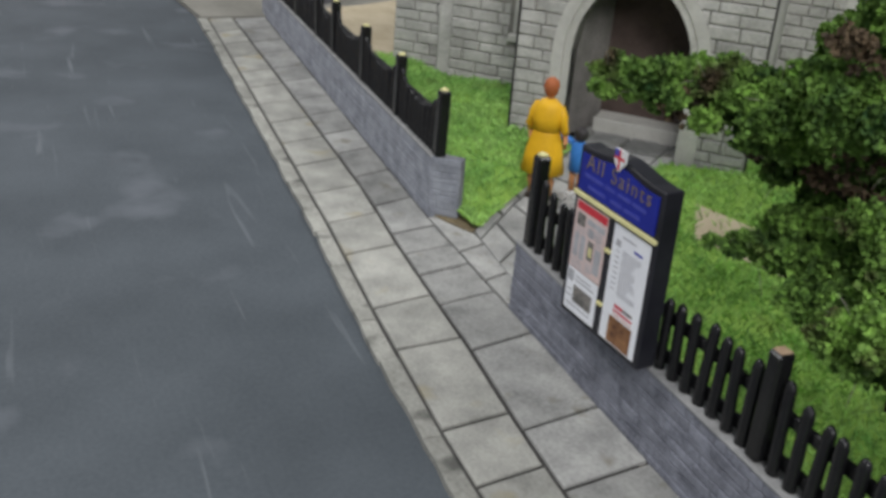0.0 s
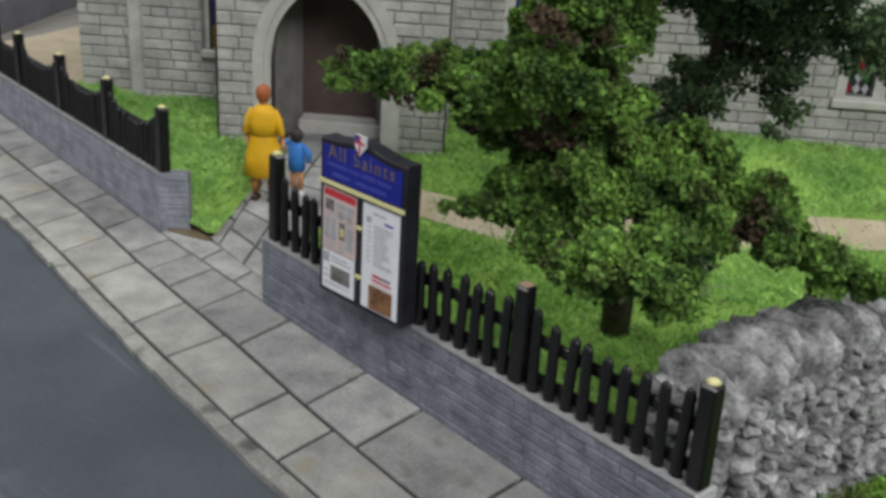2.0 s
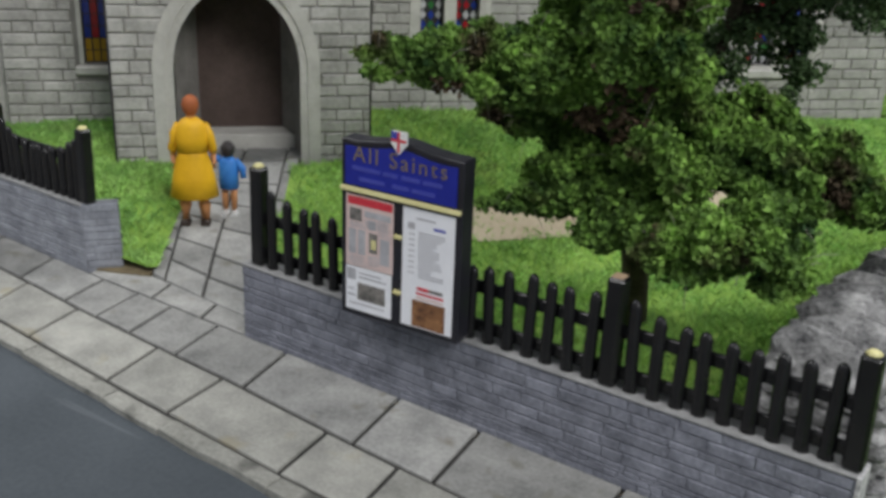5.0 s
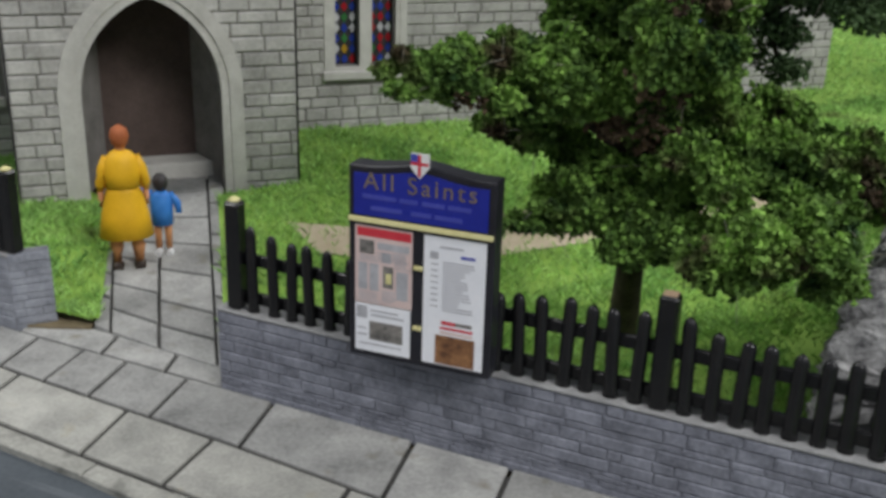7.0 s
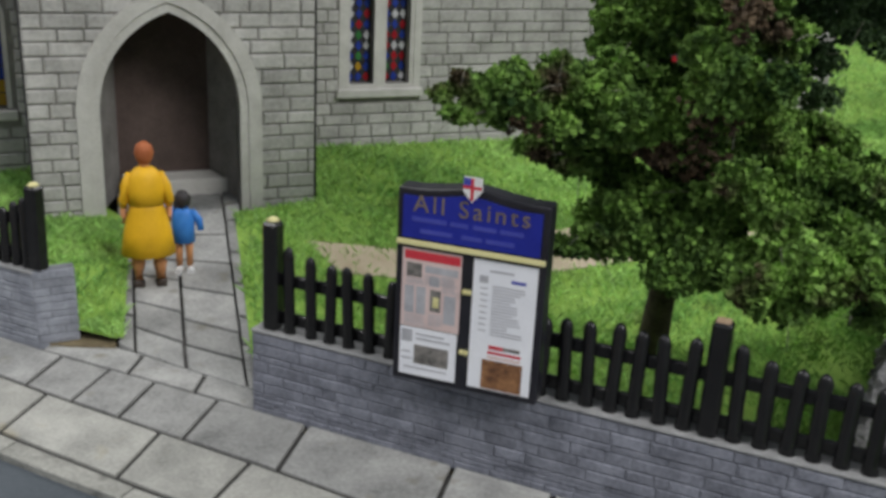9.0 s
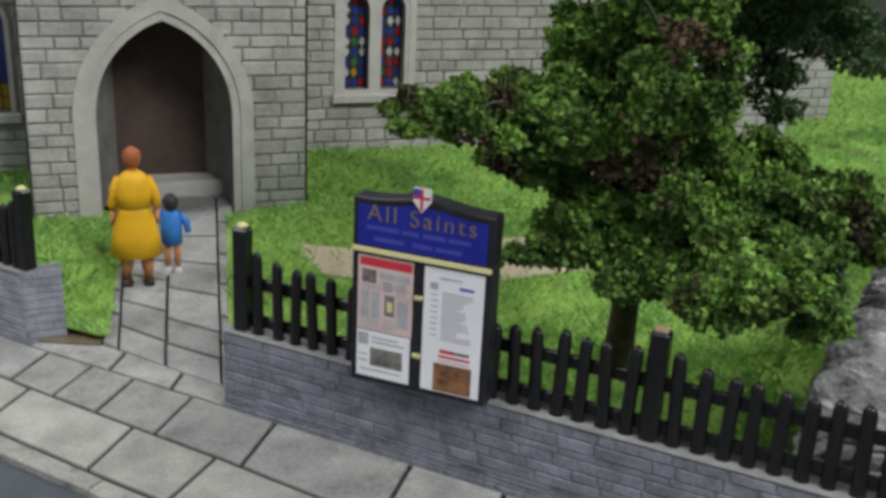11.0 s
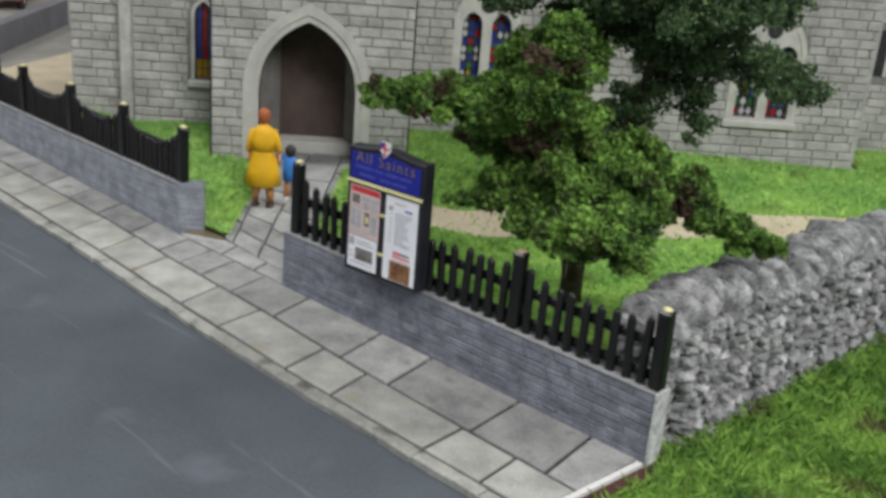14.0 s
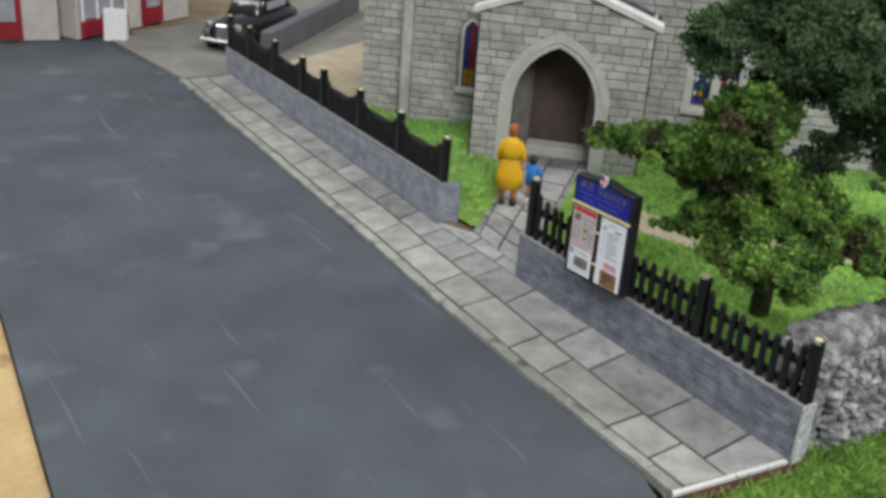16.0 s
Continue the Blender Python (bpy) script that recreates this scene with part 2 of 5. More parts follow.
def tube(bm, rings, seg=10, mi=0, cap=True):
    """A closed skin through rings of (x, y, z, rx, ry)."""
    rows = []
    for x, y, z, rx, ry in rings:
        rows.append([bm.verts.new((x + rx * math.cos(2 * math.pi * i / seg), y + ry * math.sin(2 * math.pi * i / seg), z)) for i in range(seg)])
    for a, b in zip(rows, rows[1:]):
        for i in range(seg):
            f = bm.faces.new((a[i], a[(i + 1) % seg], b[(i + 1) % seg], b[i]))
            f.material_index, f.smooth = mi, True
    if cap:
        bm.faces.new(rows[0][::-1]).material_index = mi
        bm.faces.new(rows[-1]).material_index = mi
    return bm


def limb(bm, pts, seg=7, mi=0):
    """A tapered limb through points (x, y, z, radius) in any direction."""
    rows = []
    for i, p in enumerate(pts):
        a, b = Vector(pts[max(i - 1, 0)][:3]), Vector(pts[min(i + 1, len(pts) - 1)][:3])
        q = (b - a).to_track_quat("Z", "Y")
        rows.append([bm.verts.new(Vector(p[:3]) + q @ Vector((p[3] * math.cos(2 * math.pi * k / seg), p[3] * math.sin(2 * math.pi * k / seg), 0))) for k in range(seg)])
    for a, b in zip(rows, rows[1:]):
        for k in range(seg):
            f = bm.faces.new((a[k], a[(k + 1) % seg], b[(k + 1) % seg], b[k]))
            f.material_index, f.smooth = mi, True
    bm.faces.new(rows[0][::-1]).material_index = mi
    bm.faces.new(rows[-1]).material_index = mi
    return bm


def prism(bm, pts, z0, z1, mi=0):
    """An upright prism over a plan outline that runs anticlockwise."""
    lo = [bm.verts.new((x, y, z0)) for x, y in pts]
    hi = [bm.verts.new((x, y, z1)) for x, y in pts]
    n = len(pts)
    bm.faces.new(hi).material_index = mi
    bm.faces.new(lo[::-1]).material_index = mi
    for i in range(n):
        bm.faces.new((lo[i], lo[(i + 1) % n], hi[(i + 1) % n], hi[i])).material_index = mi
    return bm


def chamfer_mesh(name, material, c=0.08):
    """A unit block, front at y = -1, back at y = 0, its front edges chamfered."""
    v = [(0, 0, 0), (1, 0, 0), (1, 0, 1), (0, 0, 1), (0, -0.55, 0), (1, -0.55, 0), (1, -0.55, 1), (0, -0.55, 1), (c * 0.6, -1, c), (1 - c * 0.6, -1, c), (1 - c * 0.6, -1, 1 - c), (c * 0.6, -1, 1 - c)]
    f = [(4, 5, 9, 8), (5, 6, 10, 9), (6, 7, 11, 10), (7, 4, 8, 11), (8, 9, 10, 11), (0, 1, 5, 4), (1, 2, 6, 5), (2, 3, 7, 6), (3, 0, 4, 7)]
    return rawmesh(name, v, f, material)


def place(name, data, parent, loc, scale, turn=0.0):
    o = new(name, data)
    o.parent = parent
    o.matrix_local = Matrix.LocRotScale(loc, Euler((0, 0, radians(turn))), scale)
    return o


STREET = -0.065


def kerb_y(x):
    """The road edge of the kerb."""
    return float(np.interp(x, (-16, -11, -4.4, -2.8, -0.4, 1, 2, 4.5, 6), (-1.0, -1.2, -1.5, -1.58, -1.74, -1.81, -1.86, -1.91, -1.93)))


def row_y(x):
    """The joint between the two rows of slabs."""
    return float(np.interp(x, (-14, -9, -4, -3, -2, -1, 0.7, 2, 3, 4.4, 6.1), (-0.3, -0.4, -0.53, -0.6, -0.68, -0.73, -0.8, -0.9, -0.95, -1.0, -1.05)))


# ---- ground of the layout ----
BACK, WEST, EAST = 34.0, -40.0, 14.0
bm = bmesh.new()
prism(bm, [(WEST, -0.5), (6.2, -0.5), (6.35, BACK), (WEST, BACK)], -0.9, -0.16)
prism(bm, [(6.06, -3.6), (EAST, -3.9), (EAST, BACK), (6.42, BACK), (6.42, -0.1)], -0.9, -0.26)
thing("ground", bm, M["soil"], "brown-green painted baseboard under the churchyard", "ground", "structure")

bm = bmesh.new()
xs = [WEST + (6.0 - WEST) * i / 46 for i in range(47)]
prism(bm, [(WEST, -4.6), (-19.2, -6.72), (6.9, -9.07), (6.1, -2.2)] + [(x, kerb_y(x) + 0.1) for x in xs[::-1] if x < 5.9] , -0.9, -0.085)
thing("road", bm, M["road"], "smooth blue-grey painted road with pale scuffs", "road", "structure", at=(0, 0, STREET))

bm = bmesh.new()
prism(bm, [(-19.3, -6.74), (-22, -14), (8, -14), (6.95, -9.1)], -0.9, -0.19)
thing("board_front", bm, M["wood"], "pale bare plywood front edge of the layout", "board", "structure", at=(0, 0, STREET))
bm = bmesh.new()
prism(bm, [(6.02, -2.0), (6.16, -2.02), (6.42, -0.1), (6.23, -0.06)], -0.9, -0.03)
thing("board_edge", bm, M["redbrown"], "dark red-brown edge of the baseboard at the pavement's end", "board edge", "structure", at=(0, 0, STREET))

bm = bmesh.new()
prism(bm, [(-2.0, 0.45), (-0.02, 0.4), (-0.01, -0.1), (6.22, -0.1), (5.93, kerb_y(6.0) + 0.06)] + [(x, kerb_y(x) + 0.06) for x in xs[::-1] if -14.3 < x < 5.9] + [(-14.3, 0.5), (-2.4, 0.45)], -0.5, -0.03)
pavement = thing("pavement", bm, M["joint"], "grey stone-slab pavement with dark joints along the road", "pavement", "structure", at=(0, 0, STREET))

bm = bmesh.new()
prism(bm, [(5.95, -1.95), (6.015, -1.99), (6.225, -0.06), (6.15, -0.06)], -0.2, 0.012)
part("edge_strip", bm, M["coping"], pavement, "pale raw card strip at the pavement's end")

bm = bmesh.new()
box(bm, -14.0, 33.0, -0.9, EAST, 33.4, 9.0)
thing("backdrop", bm, M["backdrop"], "dim grey-green backdrop behind the far lawn", "backdrop", "structure")

# ---- church ----
ANG, PX, PY, DEPTH, FIT = 45.0, -2.21, 4.76, 1.9, 0.928
church = tagged(root("church", PX, PY, 0.37, ANG), "pale grey stone church with pointed porch and stained windows", "church")
church.scale = (S * FIT, S * FIT, S * FIT)


def arch_top(x, a, b, zs, za):
    w, h = (b - a) / 2, za - zs
    r = (w * w + h * h) / (2 * w)
    d = min(x - a, b - x)
    return zs + math.sqrt(max(r * r - (r - d) ** 2, 0))


def wall_mesh(x0, x1, zlo, ztop, thick, openings, y0=0.0):
    """Wall along x with its face at y0; openings are (a, b, z0, spring, apex)."""
    bm = bmesh.new()
    cuts = {x0, x1}
    for a, b, z0, zs, za in openings:
        cuts |= {a + (b - a) * i / 24 for i in range(25)}
    cuts |= {x0 + (x1 - x0) / 2}
    cuts = sorted(cuts)

    def quad(*p):
        bm.faces.new([bm.verts.new(q) for q in p])

    for p, q in zip(cuts, cuts[1:]):
        if q - p < 1e-5:
            continue
        mid = (p + q) / 2
        spans = [(lambda x: zlo, ztop)]
        for a, b, z0, zs, za in openings:
            if a < mid < b:
                tp = lambda x, a=a, b=b, zs=zs, za=za: arch_top(x, a, b, zs, za)
                spans = ([(lambda x: zlo, lambda x, z0=z0: z0)] if z0 > zlo else []) + [(tp, ztop)]
        for lo, hi in spans:
            l0, l1, h0, h1 = lo(p), lo(q), hi(p), hi(q)
            quad((p, y0, l0), (q, y0, l1), (q, y0, h1), (p, y0, h0))
            quad((q, y0 + thick, l1), (p, y0 + thick, l0), (p, y0 + thick, h0), (q, y0 + thick, h1))
            quad((p, y0, h0), (q, y0, h1), (q, y0 + thick, h1), (p, y0 + thick, h0))
            quad((p, y0 + thick, l0), (q, y0 + thick, l1), (q, y0, l1), (p, y0, l0))
    ends = [(x0, zlo, ztop(x0)), (x1, zlo, ztop(x1))]
    for a, b, z0, zs, za in openings:
        ends += [(a, z0, zs), (b, z0, zs)]
    for x, z0, z1 in ends:
        quad((x, y0, z0), (x, y0, z1), (x, y0 + thick, z1), (x, y0 + thick, z0))
    bmesh.ops.remove_doubles(bm, verts=bm.verts, dist=1e-4)
    return bm


ashlar = chamfer_mesh("stone_block", M["ash"], 0.1)


def courses(parent, x0, x1, zlo, ztop, y0, openings, limit, seed, ch=0.2, proud=0.035, lo=0.28, hi=0.62, mesh=None, name="stone_block", gap=0.022, vary=0.15):
    """Blocks laid in courses as separate pieces, with gaps at the openings."""
    rnd = random.Random(seed)
    mesh = mesh or ashlar
    count = 0
    z = zlo
    rest_v, rest_f = [], []
    while z < ztop((x0 + x1) / 2) - 0.05:
        h = ch * rnd.uniform(1 - vary, 1 + vary)
        x = x0 - rnd.uniform(0, 0.2)
        while x < x1 - 0.02:
            w = rnd.uniform(lo, hi)
            a, b = max(x, x0), min(x + w, x1)
            if x1 - b < 0.1:
                b = x1
            x = b
            pieces = [(a, b)]
            for oa, ob, oz0, ozs, oza in openings:
                nxt = []
                for p, q in pieces:
                    zm = min(z + h * 0.5, oza)
                    if z + h * 0.6 < oz0 or z + h * 0.3 > oza:
                        nxt.append((p, q))
                        continue
                    if zm <= ozs:
                        l, r = oa, ob
                    else:
                        inside = [oa + (ob - oa) * k / 60 for k in range(61) if arch_top(oa + (ob - oa) * k / 60, oa, ob, ozs, oza) > zm]
                        if not inside:
                            nxt.append((p, q))
                            continue
                        l, r = inside[0], inside[-1]
                    if p < l:
                        nxt.append((p, min(q, l)))
                    if q > r:
                        nxt.append((max(p, r), q))
                pieces = nxt
            for p, q in pieces:
                if q - p < 0.07 or z + h > ztop((p + q) / 2) + 0.03:
                    continue
                g, dp = gap, proud * rnd.uniform(0.6, 1.2)
                if count < limit:
                    place(name, mesh, parent, Vector((p + g / 2, y0, z + g / 2)), (q - p - g, dp, h - g))
                    count += 1
                else:
                    i = len(rest_v)
                    for v in mesh.vertices:
                        rest_v.append((p + g / 2 + v.co.x * (q - p - g), y0 + v.co.y * dp, z + g / 2 + v.co.z * (h - g)))
                    rest_f += [tuple(i + k for k in f.vertices) for f in mesh.polygons]
        z += h
    if rest_v:
        o = new("stonework", rawmesh("stonework", rest_v, rest_f, mesh.materials[0]))
        o.parent = parent
        tagged(o, kind="stuff")


def moulding(a, b, z0, zs, za, w, y0, y1, k=20):
    """A pointed surround of width w outside the opening."""
    bm = bmesh.new()
    inner = [(a, z0), (a, (z0 + zs) / 2)]
    for i in range(2 * k + 1):
        x = a + (b - a) * (0.5 - 0.5 * math.cos(math.pi * i / (2 * k)))
        inner.append((x, arch_top(x, a, b, zs, za)))
    inner += [(b, (z0 + zs) / 2), (b, z0)]
    outer = []
    for i, (x, z) in enumerate(inner):
        p, q = inner[max(i - 1, 0)], inner[min(i + 1, len(inner) - 1)]
        t = Vector((q[0] - p[0], q[1] - p[1])).normalized()
        outer.append((x - t.y * w, z + t.x * w))
    outer[0], outer[-1] = (a - w, z0), (b + w, z0)
    mid = k + 2
    outer[mid] = (inner[mid][0], inner[mid][1] + w * 1.25)
    loops = []
    for ring, y in ((inner, y1), (inner, y0), (outer, y0), (outer, y1)):
        loops.append([bm.verts.new((x, y, z)) for x, z in ring])
    for l, m in zip(loops, loops[1:] + loops[:1]):
        for i in range(len(inner) - 1):
            bm.faces.new((l[i], l[i + 1], m[i + 1], m[i]))
    bm.faces.new([l[0] for l in loops])
    bm.faces.new([l[-1] for l in loops][::-1])
    bmesh.ops.recalc_face_normals(bm, faces=bm.faces)
    return bm


# porch
PORCH_W, EAVE = 3.95, 3.5
GATE = (-3.02, -1.1, -0.1, 1.5, 2.85)
gable = lambda x: EAVE + 0.36 * (PORCH_W / 2 - abs(x + PORCH_W / 2))
bm = wall_mesh(-PORCH_W, 0, -0.1, gable, 0.35, [GATE])
porch_wall = part("porch_front_wall", bm, M["ashjoint"], church, "porch gable wall of grey stone blocks")
wide = (GATE[0] - 0.26, GATE[1] + 0.26, -0.1, GATE[3], GATE[4] + 0.32)
courses(porch_wall, -PORCH_W, 0, -0.1, gable, 0, [wide], 300, 11)
part("arch_hood", moulding(*GATE, 0.12, -0.03, 0.3), M["dress"], church, "pale dressed-stone pointed arch")
w2 = (GATE[0] - 0.12, GATE[1] + 0.12, GATE[2], GATE[3], GATE[4] + 0.14)
part("arch_hood", moulding(*w2, 0.19, -0.065, 0.0), M["dress"], church)
for side in (-1, 1):
    bm = bmesh.new()
    c = -PORCH_W / 2
    p = [(c, gable(c) + 0.0), (c + side * (PORCH_W / 2 + 0.16), EAVE - 0.06)]
    vs = [[bm.verts.new((x, y, z + dz)) for x, z in p] for y in (-0.1, 0.42) for dz in (0.0, 0.13)]
    a, b, d, e = vs
    for f in ((a[0], a[1], b[1], b[0]), (d[1], d[0], e[0], e[1]), (b[0], b[1], e[1], e[0]), (a[1], a[0], d[0], d[1]), (a[1], d[1], e[1], b[1])):
        bm.faces.new(f)
    bmesh.ops.recalc_face_normals(bm, faces=bm.faces)
    part("coping", bm, M["coping"], church, "white gable coping")
for x in (-PORCH_W + 0.001, -0.301):
    bm = bmesh.new()
    box(bm, x, 0.35, -0.1, x + 0.3, DEPTH - 0.002, EAVE)
    w = part("porch_side_wall", bm, M["ash"], church)
bm = bmesh.new()
for side in (-1, 1):
    c = -PORCH_W / 2
    q = [(c, 0.355, gable(c) - 0.05), (c + side * (PORCH_W / 2 + 0.1), 0.355, EAVE - 0.06), (c + side * (PORCH_W / 2 + 0.1), 2.6, EAVE - 0.06), (c, 2.6, gable(c) - 0.05)]
    f = bm.faces.new([bm.verts.new(v) for v in q])
bmesh.ops.solidify(bm, geom=bm.faces[:], thickness=0.08)
part("porch_roof", bm, M["slateroof"], church)
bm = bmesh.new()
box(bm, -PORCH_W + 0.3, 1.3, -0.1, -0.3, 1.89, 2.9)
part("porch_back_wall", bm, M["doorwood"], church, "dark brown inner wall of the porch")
bm = bmesh.new()
box(bm, -2.7, 0.75, -0.05, -1.06, 1.28, 0.24, 0.02)
part("porch_step", bm, M["dress"], church, "pale worn stone step in the porch")
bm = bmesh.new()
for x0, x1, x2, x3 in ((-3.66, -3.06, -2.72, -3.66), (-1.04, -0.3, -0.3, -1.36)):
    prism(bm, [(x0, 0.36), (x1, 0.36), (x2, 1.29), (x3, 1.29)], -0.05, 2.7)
part("porch_jamb", bm, M["porchshade"], church, "plain grey stone side of the porch, darkened for shade")
for x in (-PORCH_W - 0.02, 0.002):
    bm = bmesh.new()
    box(bm, x, -0.034, -0.1, x + 0.018, 0.03, EAVE - 0.1)
    part("corner_seam", bm, M["lead"], church, "dark glue seam at the porch corner")
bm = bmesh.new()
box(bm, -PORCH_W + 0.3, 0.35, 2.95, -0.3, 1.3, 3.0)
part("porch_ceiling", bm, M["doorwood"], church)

# nave and its windows
NX0, NX1, NTOP = -5.9, 10.2, 4.15
lights = [(1.07, 1.49, 1.4, 2.75, 3.02), (1.7, 2.12, 1.4, 2.75, 3.02), (-4.61, -4.23, 1.17, 2.52, 2.82), (7.25, 7.75, 1.15, 2.5, 2.78), (7.97, 8.47, 1.15, 2.5, 2.78)]
bm = wall_mesh(NX0, NX1, -0.1, lambda x: NTOP, 0.4, lights, DEPTH)
nave = part("nave_wall", bm, M["ashjoint"], church, "long nave wall of pale grey coursed stone")
skip = [(0.9, 2.28, 1.18, 2.9, 3.7), (-4.75, -4.09, 1.0, 2.55, 3.0), (7.07, 8.65, 0.95, 2.6, 3.7)]
courses(nave, NX0, NX1, -0.1, lambda x: NTOP, DEPTH, skip, 300, 12)
bm = bmesh.new()
box(bm, NX0 - 0.1, DEPTH - 0.14, NTOP, NX1 + 0.14, DEPTH + 0.42, NTOP + 0.14, 0.02)
part("eave_course", bm, M["coping"], church, "white stone eaves course")
bm = bmesh.new()
v = [bm.verts.new(p) for p in ((NX0, DEPTH - 0.1, NTOP + 0.14), (NX1 + 0.1, DEPTH - 0.1, NTOP + 0.14), (NX1 + 0.1, DEPTH + 3.2, NTOP + 3.3), (NX0, DEPTH + 3.2, NTOP + 3.3), (NX0, DEPTH + 6.5, NTOP + 0.14), (NX1 + 0.1, DEPTH + 6.5, NTOP + 0.14))]
for f in ((0, 1, 2, 3), (3, 2, 5, 4), (0, 3, 4), (1, 5, 2), (0, 4, 5, 1)):
    bm.faces.new([v[i] for i in f])
part("nave_roof", bm, M["slateroof"], church)
bm = bmesh.new()
box(bm, NX1 - 0.4, DEPTH + 0.401, -0.1, NX1, DEPTH + 6.4, NTOP)
box(bm, NX0, DEPTH + 0.401, -0.1, NX0 + 0.4, DEPTH + 6.4, NTOP)
box(bm, NX0, DEPTH + 6.0, -0.1, NX1, DEPTH + 6.39, NTOP)
part("nave_end_wall", bm, M["ash"], church)


def stained(a, b, z0, zs, za, seed, big):
    """A leaded light of coloured panes in one opening."""
    rnd = random.Random(seed)
    bm = bmesh.new()
    box(bm, a - 0.02, DEPTH + 0.2, z0, b + 0.02, DEPTH + 0.24, za)
    win = part("window", bm, M["lead"], church, "stained-glass lancet with leaded panes")
    keys = ["g_red", "g_blue", "g_white", "g_gold", "g_green"]
    nx = 3
    cw = (b - a) / nx
    chh = cw * big
    z = z0
    r = 0
    while z < za:
        for i in range(nx):
            x0, x1 = a + i * cw + 0.012, a + (i + 1) * cw - 0.012
            zc = z + chh / 2
            if zc > arch_top((x0 + x1) / 2, a, b, zs, za):
                continue
            k = keys[(i + r * 2 + rnd.randint(0, 1)) % 3] if rnd.random() < 0.7 else rnd.choice(keys)
            if big > 1.3:
                k = ("g_gold" if r < 2 else "g_red" if i == 1 else "g_blue")
            cx, hw, hh = (x0 + x1) / 2, (x1 - x0) / 2, chh / 2 * (1.0 if big <= 1.3 else 0.9)
            if big <= 1.3:
                pts = [(cx - hw, zc), (cx, zc - hh), (cx + hw, zc), (cx, zc + hh)]
            else:
                pts = [(x0, zc - hh), (x1, zc - hh), (x1, zc + hh), (x0, zc + hh)]
            me = rawmesh("pane", [(x, DEPTH + 0.2 - d, y) for d in (0.0, 0.015) for x, y in pts], [(4, 5, 6, 7), (0, 1, 5, 4), (1, 2, 6, 5), (2, 3, 7, 6), (3, 0, 4, 7)], M[k])
            o = new("pane", me)
            o.parent = win
        z += chh
        r += 1


for i, l in enumerate(lights):
    stained(*l, 30 + i, 1.6 if i == 2 else 1.25)
    part("window_surround", moulding(*l, 0.07, DEPTH - 0.02, DEPTH + 0.18), M["dress"], church)
for a, b, z0, zs, za in ((1.0, 2.19, 1.33, 2.75, 3.55), (7.18, 8.54, 1.08, 2.5, 3.45)):
    part("window_hood", moulding(a, b, z0, zs, za, 0.12, DEPTH - 0.05, DEPTH + 0.05), M["dress"], church)
    bm = wall_mesh(a, b, z0, lambda x, a=a, b=b, zs=zs, za=za: max(arch_top(min(max(x, a + 0.001), b - 0.001), a, b, zs, za), z0 + 0.1), 0.04, [l for l in lights if a < l[0] < b], DEPTH - 0.03)
    part("tracery", bm, M["dress"], church)
    cx = (a + b) / 2
    bm = bmesh.new()
    tube(bm, [(0, 0, 0, 0.17, 0.17), (0, 0, 0.03, 0.17, 0.17)], 16)
    bmesh.ops.rotate(bm, cent=(0, 0, 0), matrix=Matrix.Rotation(radians(90), 3, "X"), verts=bm.verts)
    bmesh.ops.translate(bm, vec=(cx, DEPTH - 0.015, za - 0.36), verts=bm.verts)
    part("roundel", bm, M["lead"], church, "small round dark tracery light")
    bm = bmesh.new()
    box(bm, a - 0.16, DEPTH - 0.12, z0 - 0.15, b + 0.16, DEPTH + 0.05, z0, 0.02)
    part("window_sill", bm, M["dress"], church, "sloping dressed-stone sill")
bm = bmesh.new()
box(bm, -4.75, DEPTH - 0.1, 1.0, -4.09, DEPTH + 0.05, 1.15, 0.02)
part("window_sill", bm, M["dress"], church)
# tower and buttresses
bm = bmesh.new()
box(bm, -7.4, 2.6, -0.1, -6.05, 7.5, 7.0)
tower = part("tower_wall", bm, M["ashjoint"], church, "plain square stone tower")
courses(tower, -7.4, -6.05, -0.1, lambda x: 4.6, 2.6, [], 120, 14, lo=0.3, hi=0.6)
bm = bmesh.new()
box(bm, -6.25, 2.1, -0.1, -5.92, 2.598, 4.5, 0.03)
part("buttress", bm, M["ash"], church)
bm = bmesh.new()
box(bm, NX1 - 0.45, 4.05, -0.1, 13.0, 8.2, 4.0)
chancel = part("chancel_wall", bm, M["ashjoint"], church, "lower stone chancel beyond the nave corner")
slit = (11.1, 11.48, 1.9, 2.95, 3.2)
courses(chancel, NX1, 13.0, -0.1, lambda x: 4.0, 4.05, [(slit[0] - 0.1, slit[1] + 0.1, slit[2] - 0.1, slit[3], slit[4] + 0.12)], 160, 15)
part("window_surround", moulding(*slit, 0.1, 4.0, 4.05), M["dress"], church)
bm = bmesh.new()
box(bm, slit[0], 4.03, slit[2], slit[1], 4.046, slit[3] + 0.06)
part("window", bm, M["lead"], church, "narrow dark lancet window")
bm = bmesh.new()
box(bm, NX1 - 0.1, DEPTH - 0.02, -0.1, NX1 + 0.02, DEPTH + 0.1, NTOP - 0.01, 0.008)
part("quoin_strip", bm, M["ash"], church)


# ---- low street walls of grey stone ----
stone = chamfer_mesh("stone", M["slate"], 0.12)
hazed_stone = chamfer_mesh("stone", M["slatehaze"], 0.12)
WALL_H = 0.77


